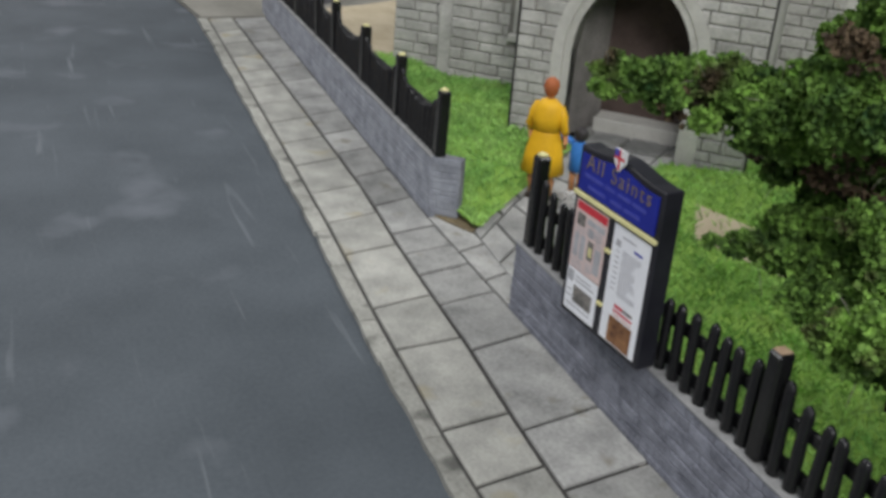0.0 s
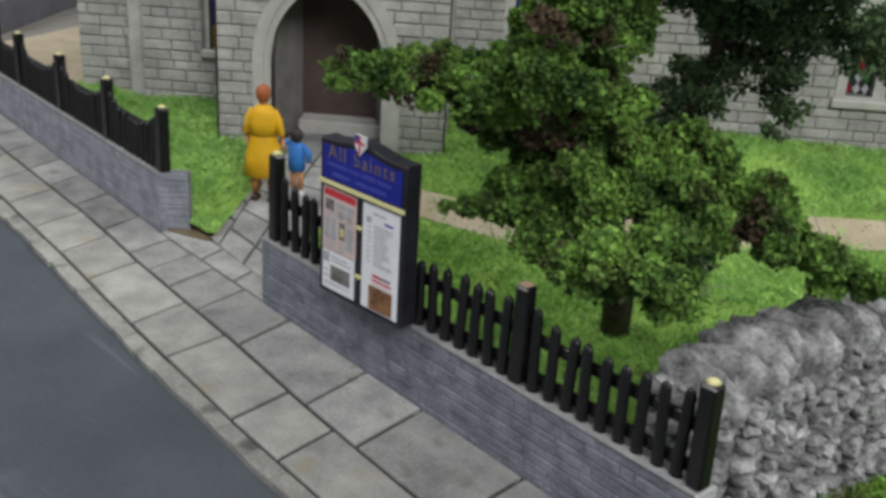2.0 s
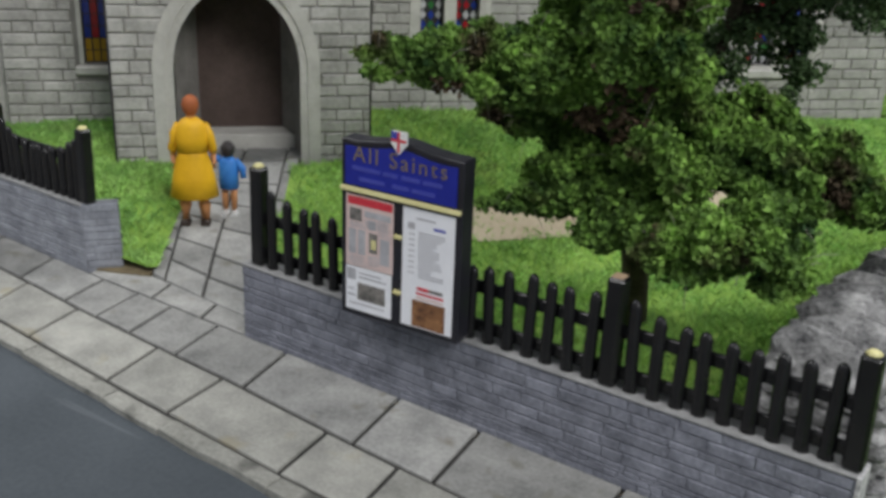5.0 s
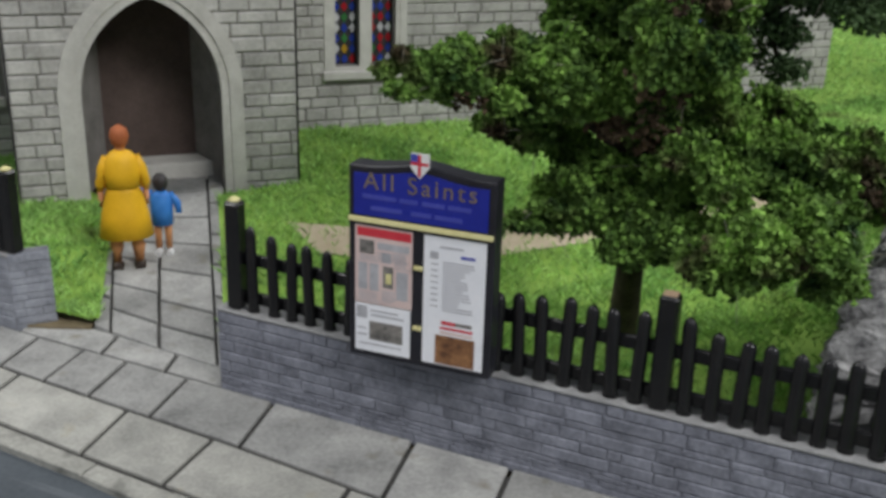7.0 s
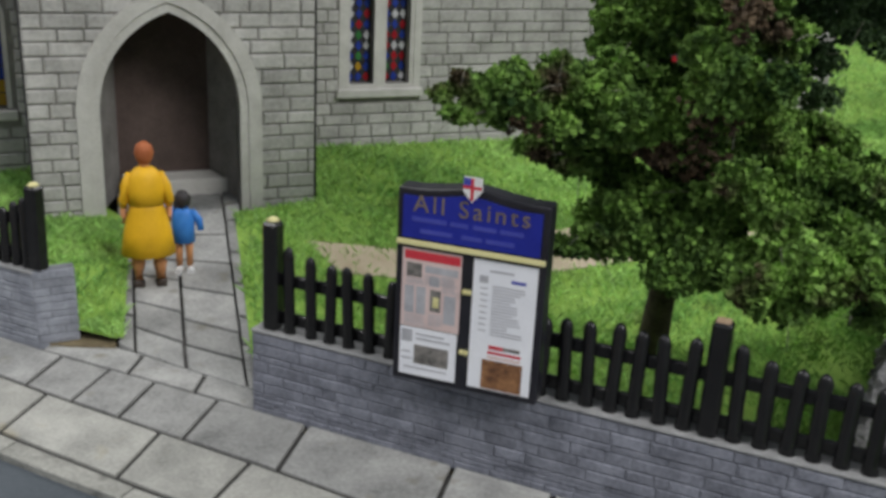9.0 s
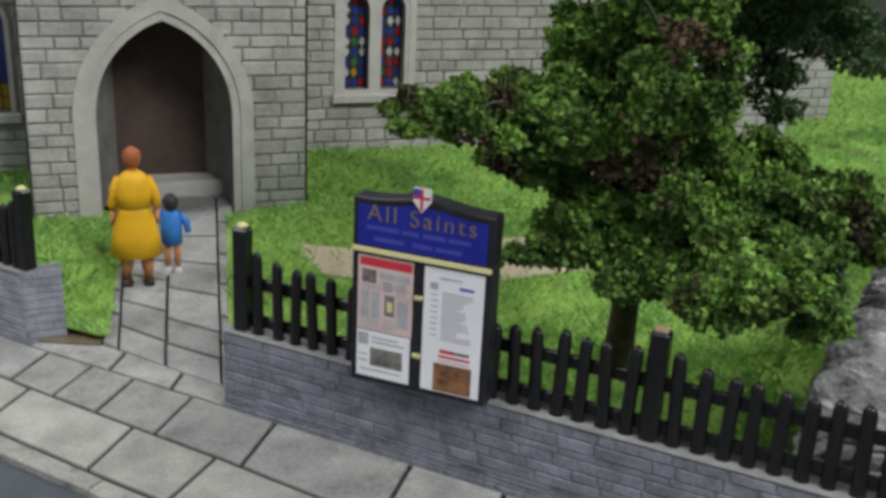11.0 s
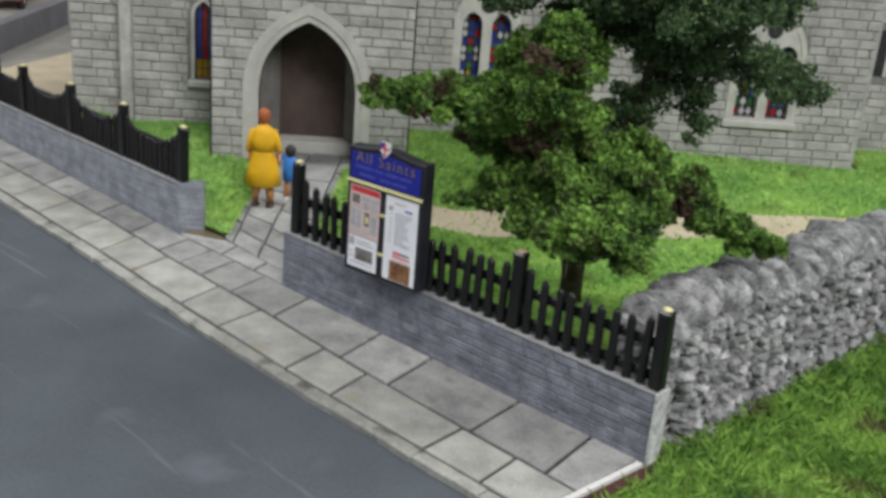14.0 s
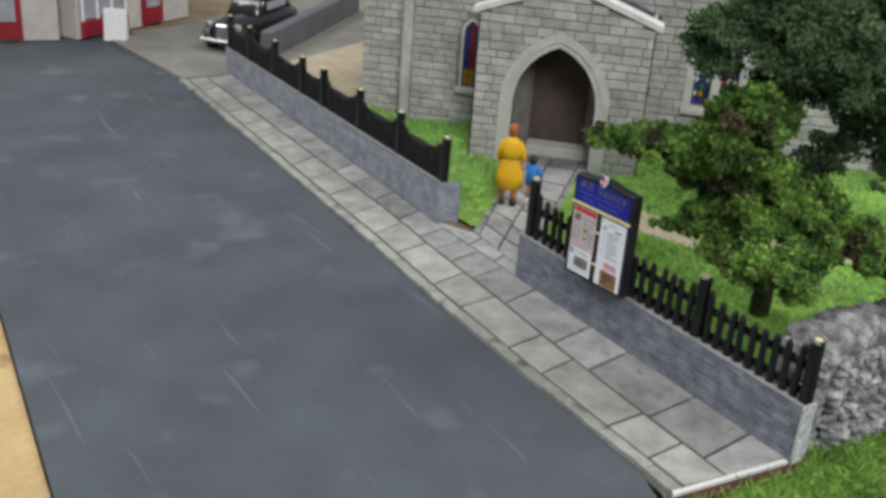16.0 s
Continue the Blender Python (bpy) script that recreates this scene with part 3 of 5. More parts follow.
def street_wall(label, length, at, turn, seed, limit, piece):
    bm = bmesh.new()
    box(bm, 0, 0.02, -0.12, length, 0.24, WALL_H - 0.02)
    w = thing("street_wall", bm, M["slatejoint"], label, "wall", "", "", at, turn)
    courses(w, 0, length, -0.11, lambda x: WALL_H - 0.01, 0.022, [], limit, seed, 0.084, 0.018, 0.12, 0.6, piece, "stone", gap=0.007, vary=0.6)
    bm = bmesh.new()
    box(bm, -0.005, -0.004, WALL_H - 0.019, length + 0.005, 0.25, WALL_H + 0.01, 0.008)
    part("wall_top", bm, M["cope"], w, "lighter grey flat wall top")
    return w


wall_right = street_wall("low grey slate-stone wall under the black picket fence", 6.26, (-0.06, 0, 0), 0.0, 5, 220, stone)
bm = bmesh.new()
box(bm, 6.262, -0.01, -0.12, 6.3, 0.25, WALL_H + 0.01, 0.006)
part("wall_end", bm, M["cardend"], wall_right, "bare white card edge at the wall's end")
LW = (-14.76, 0.483)
LA = math.degrees(math.atan2(0.03 - LW[1], -2.75 - LW[0]))
LL = math.hypot(0.03 - LW[1], -2.75 - LW[0])
FALL = 0.17
TILT = Matrix.Rotation(-math.atan(FALL / LL), 4, "Y")
wall_left = street_wall("long low grey slate-stone wall beside the pavement", LL, (*LW, -FALL), LA, 6, 280, hazed_stone)
wall_left.matrix_world = wall_left.matrix_world @ TILT
bm = bmesh.new()
box(bm, 0.0, 0.02, -0.12, 0.42, 0.2, WALL_H)
ret = part("wall_return", bm, M["slatejoint"], wall_left, "splayed wall end of grey stone at the gateway")
ret.matrix_local = pose(LL + 0.012, 0.0, 0, 0, 0, 52)
courses(ret, 0, 0.42, -0.11, lambda x: WALL_H - 0.01, 0.022, [], 60, 8, 0.1, 0.016, 0.14, 0.5, hazed_stone, "stone", gap=0.009, vary=0.3)


# ---- black picket fences ----
def pole_mesh():
    bm = bmesh.new()
    box(bm, -0.078, -0.078, 0, 0.078, 0.078, 1.0, 0.024)
    return bm


def picket_mesh():
    bm = bmesh.new()
    tube(bm, [(0, 0, 0, 0.066, 0.05), (0, 0, 0.07, 0.06, 0.045), (0, 0, 0.9, 0.058, 0.042), (0, 0, 0.96, 0.046, 0.034), (0, 0, 1.0, 0.016, 0.012)], 8)
    return bm


PICKET = mesh_of("picket", picket_mesh(), M["black"])
POST = mesh_of("post", pole_mesh(), M["black"])
bm = bmesh.new()
tube(bm, [(0, 0, 0, 0.056, 0.056), (0, 0, 0.012, 0.064, 0.064), (0, 0, 0.035, 0.03, 0.03)], 10)
TIP = mesh_of("post_tip", bm, M["gold"])
bm = bmesh.new()
box(bm, -0.056, -0.056, 0, 0.056, 0.056, 0.012, 0.004)
CUT = mesh_of("post_tip", bm, M["cutwood"])


def fence(label, posts, at, turn, gap, dips, seed, tops, cut=-1, rail=0.1):
    """Posts with tips, pickets between them in a hanging curve, two rails behind; one post is cut off bare."""
    rnd = random.Random(seed)
    f = tagged(root("picket_fence", *at, turn), label, "fence", "churchyard fences")
    for n, (p, top) in enumerate(zip(posts, tops)):
        lean = Euler((rnd.uniform(-0.02, 0.02), rnd.uniform(-0.02, 0.02), 0))
        o = place("post", POST, f, (p, 0, 0), (1, 1, top))
        o.rotation_euler = lean
        t = place("post_tip", CUT if n == cut else TIP, f, Vector((p, 0, 0)) + lean.to_matrix() @ Vector((0, 0, top)), (1, 1, 1))
        tagged(t, "bare cut wooden post top" if n == cut else "pale gold painted post top")
    for a, b, dip in zip(posts, posts[1:], dips):
        k = max(2, round((b - a) / gap))
        for i in range(1, k):
            x = a + (b - a) * i / k
            u = 2 * i / k - 1
            h = 0.84 - dip * (1 - u * u)
            o = place("picket", PICKET, f, (x + rnd.uniform(-0.014, 0.014), -0.01, 0.0), (1, 1, h * rnd.uniform(0.97, 1.03)))
            o.rotation_euler = (rnd.uniform(-0.03, 0.03), rnd.uniform(-0.04, 0.04), 0)
        for z in (0.05, 0.43):
            bm = bmesh.new()
            box(bm, a, 0.02, z, b, 0.07, z + rail, 0.012)
            part("rail", bm, M["black"], f)
    return f


fence("glossy black picket fence with gold-tipped end post on the low wall", [0.11, 4.13, 6.14], (0, 0.11, WALL_H + 0.01), 0.0, 0.197, (0.13, 0.13), 3, (1.05, 0.97, 0.93), 1, 0.12)
left_fence = fence("black picket fence with scalloped top and gold-tipped posts", [0.15, 1.65, 3.4, 5.2, 6.45, 8.35, 10.2, 12.02], (LW[0], LW[1] + 0.11, WALL_H + 0.01 - FALL), LA, 0.15, (0.3,) * 7, 4, (0.9,) * 8, -1, 0.12)
left_fence.matrix_world = left_fence.matrix_world @ TILT

# ---- notice board ----
board = tagged(root("notice_board", 1.55, -0.29, 0.82, 4.5), "black church notice board with blue header and pinned papers", "notice board")
BW, BH = 1.25, 1.68
bm = bmesh.new()
OGEE = [(0.0, 0.0), (0.14, 0.0), (0.28, 0.02), (0.42, 0.05), (0.5, 0.06), (0.58, 0.05), (0.72, 0.02), (0.86, 0.0), (1.0, 0.0)]
prism_pts = [(0, 0), (BW, 0)] + [(BW * u, BH + h) for u, h in OGEE[::-1]]
lo = [bm.verts.new((x, 0, z)) for x, z in prism_pts]
hi = [bm.verts.new((x, 0.2, z)) for x, z in prism_pts]
bm.faces.new(lo)
bm.faces.new(hi[::-1])
for i in range(len(lo)):
    bm.faces.new((lo[i], hi[i], hi[(i + 1) % len(lo)], lo[(i + 1) % len(lo)]))
bmesh.ops.recalc_face_normals(bm, faces=bm.faces)
bmesh.ops.bevel(bm, geom=bm.edges[:], offset=0.012, segments=1, affect="EDGES")
part("case", bm, M["boardblack"], board)


def plate(name, x0, z0, x1, z1, y, material, parent, label="", t=0.006):
    bm = bmesh.new()
    box(bm, x0, -y - t, z0, x1, -y, z1)
    return part(name, bm, material, parent, label)


bm = bmesh.new()
pp = [(0.05, 1.27), (BW - 0.06, 1.27)] + [(0.05 + (BW - 0.11) * u, 1.62 + h) for u, h in OGEE[::-1]]
lo = [bm.verts.new((x, -0.012, z)) for x, z in pp]
hi = [bm.verts.new((x, 0.0, z)) for x, z in pp]
bm.faces.new(lo)
for i in range(len(lo)):
    bm.faces.new((lo[i], hi[i], hi[(i + 1) % len(lo)], lo[(i + 1) % len(lo)]))
bmesh.ops.recalc_face_normals(bm, faces=bm.faces)
header = part("header_panel", bm, M["boardblue"], board, "royal blue header panel with gold lettering")
fc = bpy.data.curves.new("lettering", "FONT")
fc.body, fc.size, fc.align_x, fc.extrude = "All Saints", 0.2, "CENTER", 0.002
fc.space_character = 1.25
ft = new("lettering", fc)
ft.data.materials.append(M["letter"])
ft.parent = header
ft.matrix_local = Matrix.LocRotScale((BW / 2 - 0.005, -0.0155, 1.5), Euler((radians(90), 0, 0)), None)
tagged(ft, "gold serif name lettering")
for x0, x1, z in ((0.13, 0.42, 1.415), (0.45, 0.6, 1.415), (0.64, 0.83, 1.415), (0.86, 1.05, 1.415), (0.2, 0.47, 1.32), (0.55, 0.72, 1.32), (0.75, 0.98, 1.32)):
    plate("text_bar", x0, z, x1, z + 0.035, 0.012, M["paleblue"], header, "", 0.003)
plate("divider", 0.01, 1.215, BW - 0.01, 1.25, 0.0, M["yellowline"], board, "pale yellow divider strip", 0.03)
left = plate("paper", 0.06, 0.5, 0.565, 1.18, 0.002, M["pink"], board, "newspaper page with a red heading")
plate("heading", 0.08, 1.09, 0.555, 1.165, 0.008, M["red"], left, "", 0.002)
for x0, z0, x1, z1, k in ((0.1, 0.94, 0.23, 1.06, "photo"), (0.26, 0.99, 0.54, 1.05, "ink"), (0.31, 0.66, 0.4, 0.85, "photo"), (0.09, 0.62, 0.17, 0.86, "ink"), (0.19, 0.62, 0.27, 0.86, "ink"), (0.43, 0.57, 0.53, 0.82, "ink"), (0.3, 0.88, 0.38, 0.97, "ink")):
    plate("text_bar" if k == "ink" else "photo", x0, z0, x1, z1, 0.008, M[k], left, "", 0.002)
plate("photo", 0.335, 0.7, 0.385, 0.79, 0.0105, M["gold"], left, "", 0.002)
for x0, x1, zlo, zhi in ((0.26, 0.53, 0.9, 0.97), (0.1, 0.28, 0.88, 0.93), (0.09, 0.29, 0.52, 0.61), (0.41, 0.545, 0.84, 0.98), (0.3, 0.42, 0.53, 0.63)):
    z = zlo
    while z < zhi:
        plate("text_bar", x0, z, x1 - 0.03 * (int(z * 100) % 2), z + 0.007, 0.008, M["ink"], left, "", 0.002)
        z += 0.019
lower = plate("paper", 0.06, 0.06, 0.555, 0.49, 0.002, M["paper"], board, "white notice with a grey photograph")
plate("photo", 0.19, 0.17, 0.49, 0.34, 0.008, M["photo"], lower, "", 0.002)
plate("photo", 0.075, 0.36, 0.17, 0.47, 0.008, M["ink"], lower, "", 0.002)
for x0, x1, z in ((0.2, 0.5, 0.39), (0.2, 0.45, 0.43), (0.08, 0.17, 0.2), (0.08, 0.16, 0.26), (0.1, 0.48, 0.12)):
    plate("text_bar", x0, z, x1, z + 0.015, 0.008, M["ink"], lower, "", 0.002)
right = plate("paper", 0.665, 0.06, 1.19, 1.18, 0.002, M["paper"], board, "long white service sheet with a brown photograph")
plate("photo", 0.78, 0.07, 1.12, 0.33, 0.008, M["photobrown"], right, "", 0.002)
plate("heading", 0.83, 0.43, 1.09, 0.46, 0.008, M["photo"], right, "", 0.002)
plate("heading", 0.83, 0.43, 0.95, 0.46, 0.0105, M["red"], right, "", 0.002)
for z in (0.345, 0.385):
    plate("text_bar", 0.82, z, 1.1, z + 0.022, 0.008, M["red"] if z > 0.38 else M["pink"], right, "", 0.002)
plate("text_bar", 0.8, 1.09, 1.0, 1.105, 0.008, M["ink"], right, "", 0.002)
plate("photo", 0.72, 0.99, 0.79, 1.05, 0.008, M["ink"], right, "", 0.002)
plate("text_bar", 0.98, 1.02, 1.1, 1.045, 0.008, M["paleblue"], right, "", 0.002)
rnd = random.Random(2)
for i in range(17):
    z = 0.55 + i * 0.026
    plate("text_bar", 0.83, z, 0.83 + rnd.uniform(0.13, 0.27), z + 0.011, 0.008, M["ink"], right, "", 0.002)
    if i % 2:
        plate("text_bar", 0.73, z, 0.79, z + 0.011, 0.008, M["ink"], right, "", 0.002)
for z in (0.34, 0.87):
    for x in (0.585, 0.625):
        plate("clip", x, z, x + 0.03, z + 0.03, 0.0, M["gold"], board, "small gold catch", 0.03)
bm = bmesh.new()
sp = [(-0.075, 0.2), (-0.075, 0.09), (0, 0.0), (0.075, 0.09), (0.075, 0.2)]
lo = [bm.verts.new((BW / 2 + x, -0.04, 1.64 + z)) for x, z in sp]
hi = [bm.verts.new((BW / 2 + x, -0.013, 1.64 + z)) for x, z in sp]
bm.faces.new(lo)
for i in range(5):
    bm.faces.new((lo[i], hi[i], hi[(i + 1) % 5], lo[(i + 1) % 5]))
bmesh.ops.recalc_face_normals(bm, faces=bm.faces)
shield = part("shield", bm, M["whitepaint"], board, "small white shield with a red cross")
plate("cross", BW / 2 - 0.012, 1.66, BW / 2 + 0.012, 1.838, 0.04, M["red"], shield, "", 0.003)
plate("cross", BW / 2 - 0.074, 1.75, BW / 2 + 0.074, 1.774, 0.04, M["red"], shield, "", 0.002)
plate("canton", BW / 2 - 0.074, 1.776, BW / 2 - 0.014, 1.838, 0.04, M["paleblue"], shield, "", 0.002)

# ---- two painted figurines on the path ----
bm = bmesh.new()
tube(bm, [(0, 0, 0.44, 0.31, 0.25), (0, 0, 0.72, 0.265, 0.21), (0, 0.0, 0.98, 0.2, 0.16), (0, 0, 1.05, 0.18, 0.15)], 16, 0)
tube(bm, [(0, 0, 1.03, 0.2, 0.16), (0, 0, 1.2, 0.21, 0.165), (0, 0, 1.36, 0.2, 0.15), (0, 0, 1.44, 0.12, 0.1), (0, 0, 1.47, 0.06, 0.06)], 16, 0)
for s in (-1, 1):
    limb(bm, [(s * 0.15, 0.0, 1.38, 0.06), (s * 0.22, 0.0, 1.24, 0.062), (s * 0.25, 0.02, 1.08, 0.058), (s * 0.25, -0.06, 1.0, 0.048)], 8, 0)
    limb(bm, [(s * 0.25, -0.06, 1.0, 0.04), (s * 0.25, -0.1, 0.85, 0.036), (s * 0.25, -0.1, 0.78, 0.04)], 7, 1)
    limb(bm, [(s * 0.12, 0.0, 0.55, 0.085), (s * 0.12, 0.02, 0.32, 0.08), (s * 0.125, 0.0, 0.1, 0.05)], 8, 1)
    limb(bm, [(s * 0.125, 0.12, 0.055, 0.055), (s * 0.125, -0.02, 0.065, 0.072), (s * 0.125, -0.08, 0.05, 0.06), (s * 0.13, -0.16, 0.04, 0.04)], 8, 3)
tube(bm, [(0, 0, 1.45, 0.055, 0.055), (0, 0, 1.52, 0.06, 0.06)], 8, 1)
tube(bm, [(0, 0, 1.5, 0.06, 0.06), (0, 0, 1.55, 0.09, 0.095), (0, 0, 1.63, 0.11, 0.115), (0, 0, 1.71, 0.09, 0.095), (0, 0, 1.75, 0.035, 0.04)], 12, 2)
thing("figurine", bm, [M["yellow"], M["skin"], M["hair"], M["shoe"]], "painted plastic figurine in a mustard yellow dress on the path", "figurine", at=(-2.54, 1.6, 0.113), turn=222)
bm = bmesh.new()
tube(bm, [(0, 0, 0.42, 0.13, 0.11), (0, 0, 0.62, 0.13, 0.1), (0, 0, 0.78, 0.13, 0.09), (0, 0, 0.84, 0.05, 0.05)], 12, 0)
limb(bm, [(-0.1, 0, 0.8, 0.045), (-0.22, 0, 0.82, 0.05), (-0.36, 0.0, 0.84, 0.04)], 7, 0)
limb(bm, [(-0.36, 0.0, 0.84, 0.035), (-0.42, 0.0, 0.85, 0.03)], 6, 1)
limb(bm, [(0.1, 0, 0.8, 0.045), (0.18, 0.02, 0.68, 0.05), (0.2, 0.0, 0.56, 0.04)], 7, 0)
for s in (-1, 1):
    limb(bm, [(s * 0.06, 0, 0.44, 0.05), (s * 0.06, 0, 0.12, 0.038)], 7, 1)
    limb(bm, [(s * 0.06, 0.05, 0.05, 0.045), (s * 0.07, -0.08, 0.05, 0.045)], 7, 3)
tube(bm, [(0, 0, 0.83, 0.04, 0.04), (0, 0, 0.88, 0.085, 0.085), (0, 0, 0.97, 0.1, 0.1), (0, 0, 1.04, 0.05, 0.05)], 10, 2)
thing("figurine", bm, [M["bluecoat"], M["skin"], M["darkhair"], M["whitepaint"]], "small painted plastic figurine in a bright blue coat", "figurine", at=(-2.4, 2.07, 0.15), turn=30)

# ---- dry-stone wall ----
DW = [(5.72, 0.62), (5.86, 2.8), (6.12, 5.4), (6.48, 8.0), (7.1, 12.0), (7.8, 17.0)]


def along(pts, s):
    for (a, b), (c, d) in zip(pts, pts[1:]):
        l = math.hypot(c - a, d - b)
        if s <= l:
            return Vector((a + (c - a) * s / l, b + (d - b) * s / l, 0)), math.atan2(d - b, c - a)
        s -= l
    return Vector((*pts[-1], 0)), math.atan2(pts[-1][1] - pts[-2][1], pts[-1][0] - pts[-2][0])


def rough_stone(name, seed, material, sub=2, rough=0.24):
    rnd = random.Random(seed)
    bm = bmesh.new()
    bmesh.ops.create_icosphere(bm, subdivisions=sub, radius=0.5)
    for v in bm.verts:
        k = max(abs(v.co.x), abs(v.co.y), abs(v.co.z))
        v.co *= (0.5 / k) * 0.45 + 0.55
        v.co += noise.noise_vector(v.co * 2.6 + Vector((seed * 7.1, 0, 0))) * rough
    return mesh_of(name, bm, material)


M["rubblep"] = mat("dry_stone_piece", (0.055, 0.055, 0.06), (0.52, 0.515, 0.51), 5.0, 0.85, 0.7, 5, spread=0.3, dist=0.06)
# Near-black core block: its colour paints the shade in gaps between the stones.
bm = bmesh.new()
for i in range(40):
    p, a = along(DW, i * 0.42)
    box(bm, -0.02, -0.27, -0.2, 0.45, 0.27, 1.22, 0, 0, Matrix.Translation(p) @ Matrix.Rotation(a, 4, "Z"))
drystone = thing("dry_stone_wall", bm, M["rubbleshade"], "rough grey dry-stone wall with slanting coping stones", "wall")
rocks = [rough_stone("rock", i, M["rubblep"]) for i in range(8)]
copers = [rough_stone("coping_stone", 20 + i, M["rubblep"], rough=0.13) for i in range(6)]
rnd = random.Random(9)
rest_v, rest_f = [], []
count = 0


def rock(p, rot, sc, s, top=False):
    global count
    me = copers[rnd.randrange(6)] if top else rocks[rnd.randrange(8)]
    if count < 300 and s < 7.5:
        o = new("coping_stone" if top else "rock", me)
        o.parent = drystone
        o.matrix_local = Matrix.LocRotScale(p, rot, sc)
        count += 1
    else:
        mm = Matrix.LocRotScale(p, rot, sc)
        i = len(rest_v)
        rest_v.extend((mm @ v.co)[:] for v in me.vertices)
        rest_f.extend(tuple(i + k for k in f.vertices) for f in me.polygons)


s = 0.0
while s < 16.5:
    p, a = along(DW, s)
    w = rnd.uniform(0.1, 0.19)
    rock(p + Vector((rnd.uniform(-0.04, 0.04), 0, 1.36 + rnd.uniform(-0.08, 0.09))), Euler((rnd.uniform(-0.16, 0.16), 0.5 + rnd.uniform(-0.2, 0.2), a + rnd.uniform(-0.12, 0.12))), Vector((w * 1.0, rnd.uniform(0.7, 1.0), rnd.uniform(0.4, 0.6))), s, True)
    s += w * 1.45
z = -0.18
while z < 1.2:
    h = rnd.uniform(0.12, 0.17)
    s = rnd.uniform(0, 0.1)
    while s < 16.5:
        w = rnd.uniform(0.12, 0.26)
        p, a = along(DW, s + w / 2)
        for side in (-1, 1):
            nrm = Vector((math.sin(a), -math.cos(a), 0))
            if side < 0 and s > 6:
                continue
            q = p + nrm * side * (0.42 - z * 0.07 + rnd.uniform(-0.03, 0.03)) + Vector((0, 0, z + h / 2))
            rock(q, Euler((rnd.uniform(-0.2, 0.2), rnd.uniform(-0.25, 0.25), a + rnd.uniform(-0.2, 0.2))), Vector((w * 0.93, rnd.uniform(0.18, 0.36), h * 0.95)), s if side > 0 else 99)
        s += w * 1.04
    for k in range(4):
        rock(Vector((5.68 - 0.3 + 0.2 * k, 0.56 + rnd.uniform(-0.03, 0.03), z + h / 2)), Euler((0, 0, rnd.uniform(-0.2, 0.2))), Vector((0.24, 0.22, h * 1.15)), 99)
    z += h
o = new("rubble_fill", rawmesh("rubble_fill", rest_v, rest_f, M["rubble"]))
o.parent = drystone
tagged(o, kind="stuff")


# ---- trees ----
def leaf_cloud(clumps, count, size, seed, fat):
    """Many small crumpled flakes spread over clumps of (x, y, z, r, rz)."""
    rs = np.random.RandomState(seed)
    blobs = []
    for x, y, z, r, rz in clumps:
        r, rz = r * fat, rz * fat
        for k in range(int(8 + r * 18)):
            d = rs.normal(size=3)
            d /= np.linalg.norm(d)
            f = 0.85 if k % 4 else 0.35
            q = r * rs.uniform(0.26, 0.44)
            blobs.append((x + d[0] * r * f, y + d[1] * r * f, z + d[2] * rz * f, q, q * 0.75))
    wts = np.array([c[3] ** 2 for c in blobs])
    pick = rs.choice(len(blobs), count, p=wts / wts.sum())
    c = np.array(blobs)[pick]
    d = rs.normal(size=(count, 3))
    d /= np.linalg.norm(d, axis=1)[:, None]
    lump = np.array([noise.noise(Vector(v) * 2.6 + Vector((float(k) * 5.3, 1.7, seed))) for v, k in zip(d, pick)])
    rad = (0.5 + 0.6 * rs.rand(count) ** 0.7) * (1 + 0.6 * lump)
    pos = c[:, :3] + d * np.stack([c[:, 3], c[:, 3], c[:, 4]], 1) * rad[:, None]
    n = d + rs.normal(size=(count, 3)) * 0.8
    n /= np.linalg.norm(n, axis=1)[:, None]
    t = np.cross(n, rs.normal(size=(count, 3)))
    t /= np.linalg.norm(t, axis=1)[:, None]
    b = np.cross(n, t)
    sz = size * (0.5 + rs.rand(count))[:, None]
    fold = n * sz * 0.35
    v = np.stack([pos - t * sz, pos + b * sz * 0.7 + fold, pos + t * sz, pos - b * sz * 0.7 + fold, pos - n * sz * 0.7], 1).reshape(-1, 3)
    i = np.arange(count)[:, None] * 5
    f = np.concatenate([i + [0, 1, 4], i + [1, 2, 4], i + [2, 3, 4], i + [3, 0, 4]]).tolist()
    return v.tolist(), f


def tree(label, at, trunk, limbs, clumps, count, size, leafmat, seed, fat):
    t = tagged(root("tree", *at), label, "tree")
    bm = bmesh.new()
    limb(bm, trunk, 10)
    part("trunk", bm, M["bark"], t)
    for pts in limbs:
        bm = bmesh.new()
        limb(bm, pts, 6)
        part("limb", bm, M["bark"], t)
    v, f = leaf_cloud(clumps, count, size, seed, fat)
    me = rawmesh("crown", v, f, leafmat)
    o = new("crown", me)
    o.parent = t
    tagged(o, kind="stuff")
    rq = random.Random(seed)
    bm = bmesh.new()
    for k in range(90):
        x, y, z, r, rz = clumps[rq.randrange(len(clumps))]
        d = Vector((rq.gauss(0, 1), rq.gauss(0, 1), rq.gauss(0, 0.7))).normalized()
        p = Vector((x, y, z)) + Vector((d.x * r, d.y * r, d.z * rz)) * 0.75
        q = p + (d + Vector((rq.gauss(0, 0.4), rq.gauss(0, 0.4), rq.gauss(0, 0.4)))) * rq.uniform(0.12, 0.3)
        limb(bm, [(*p, 0.005), (*((p + q) / 2 + Vector((0, 0, 0.02))), 0.004), (*q, 0.002)], 4)
    o = part("twig_fibre", bm, M["twig"], t, "fine pale twig fibres")
    tagged(o, kind="stuff")
    return t


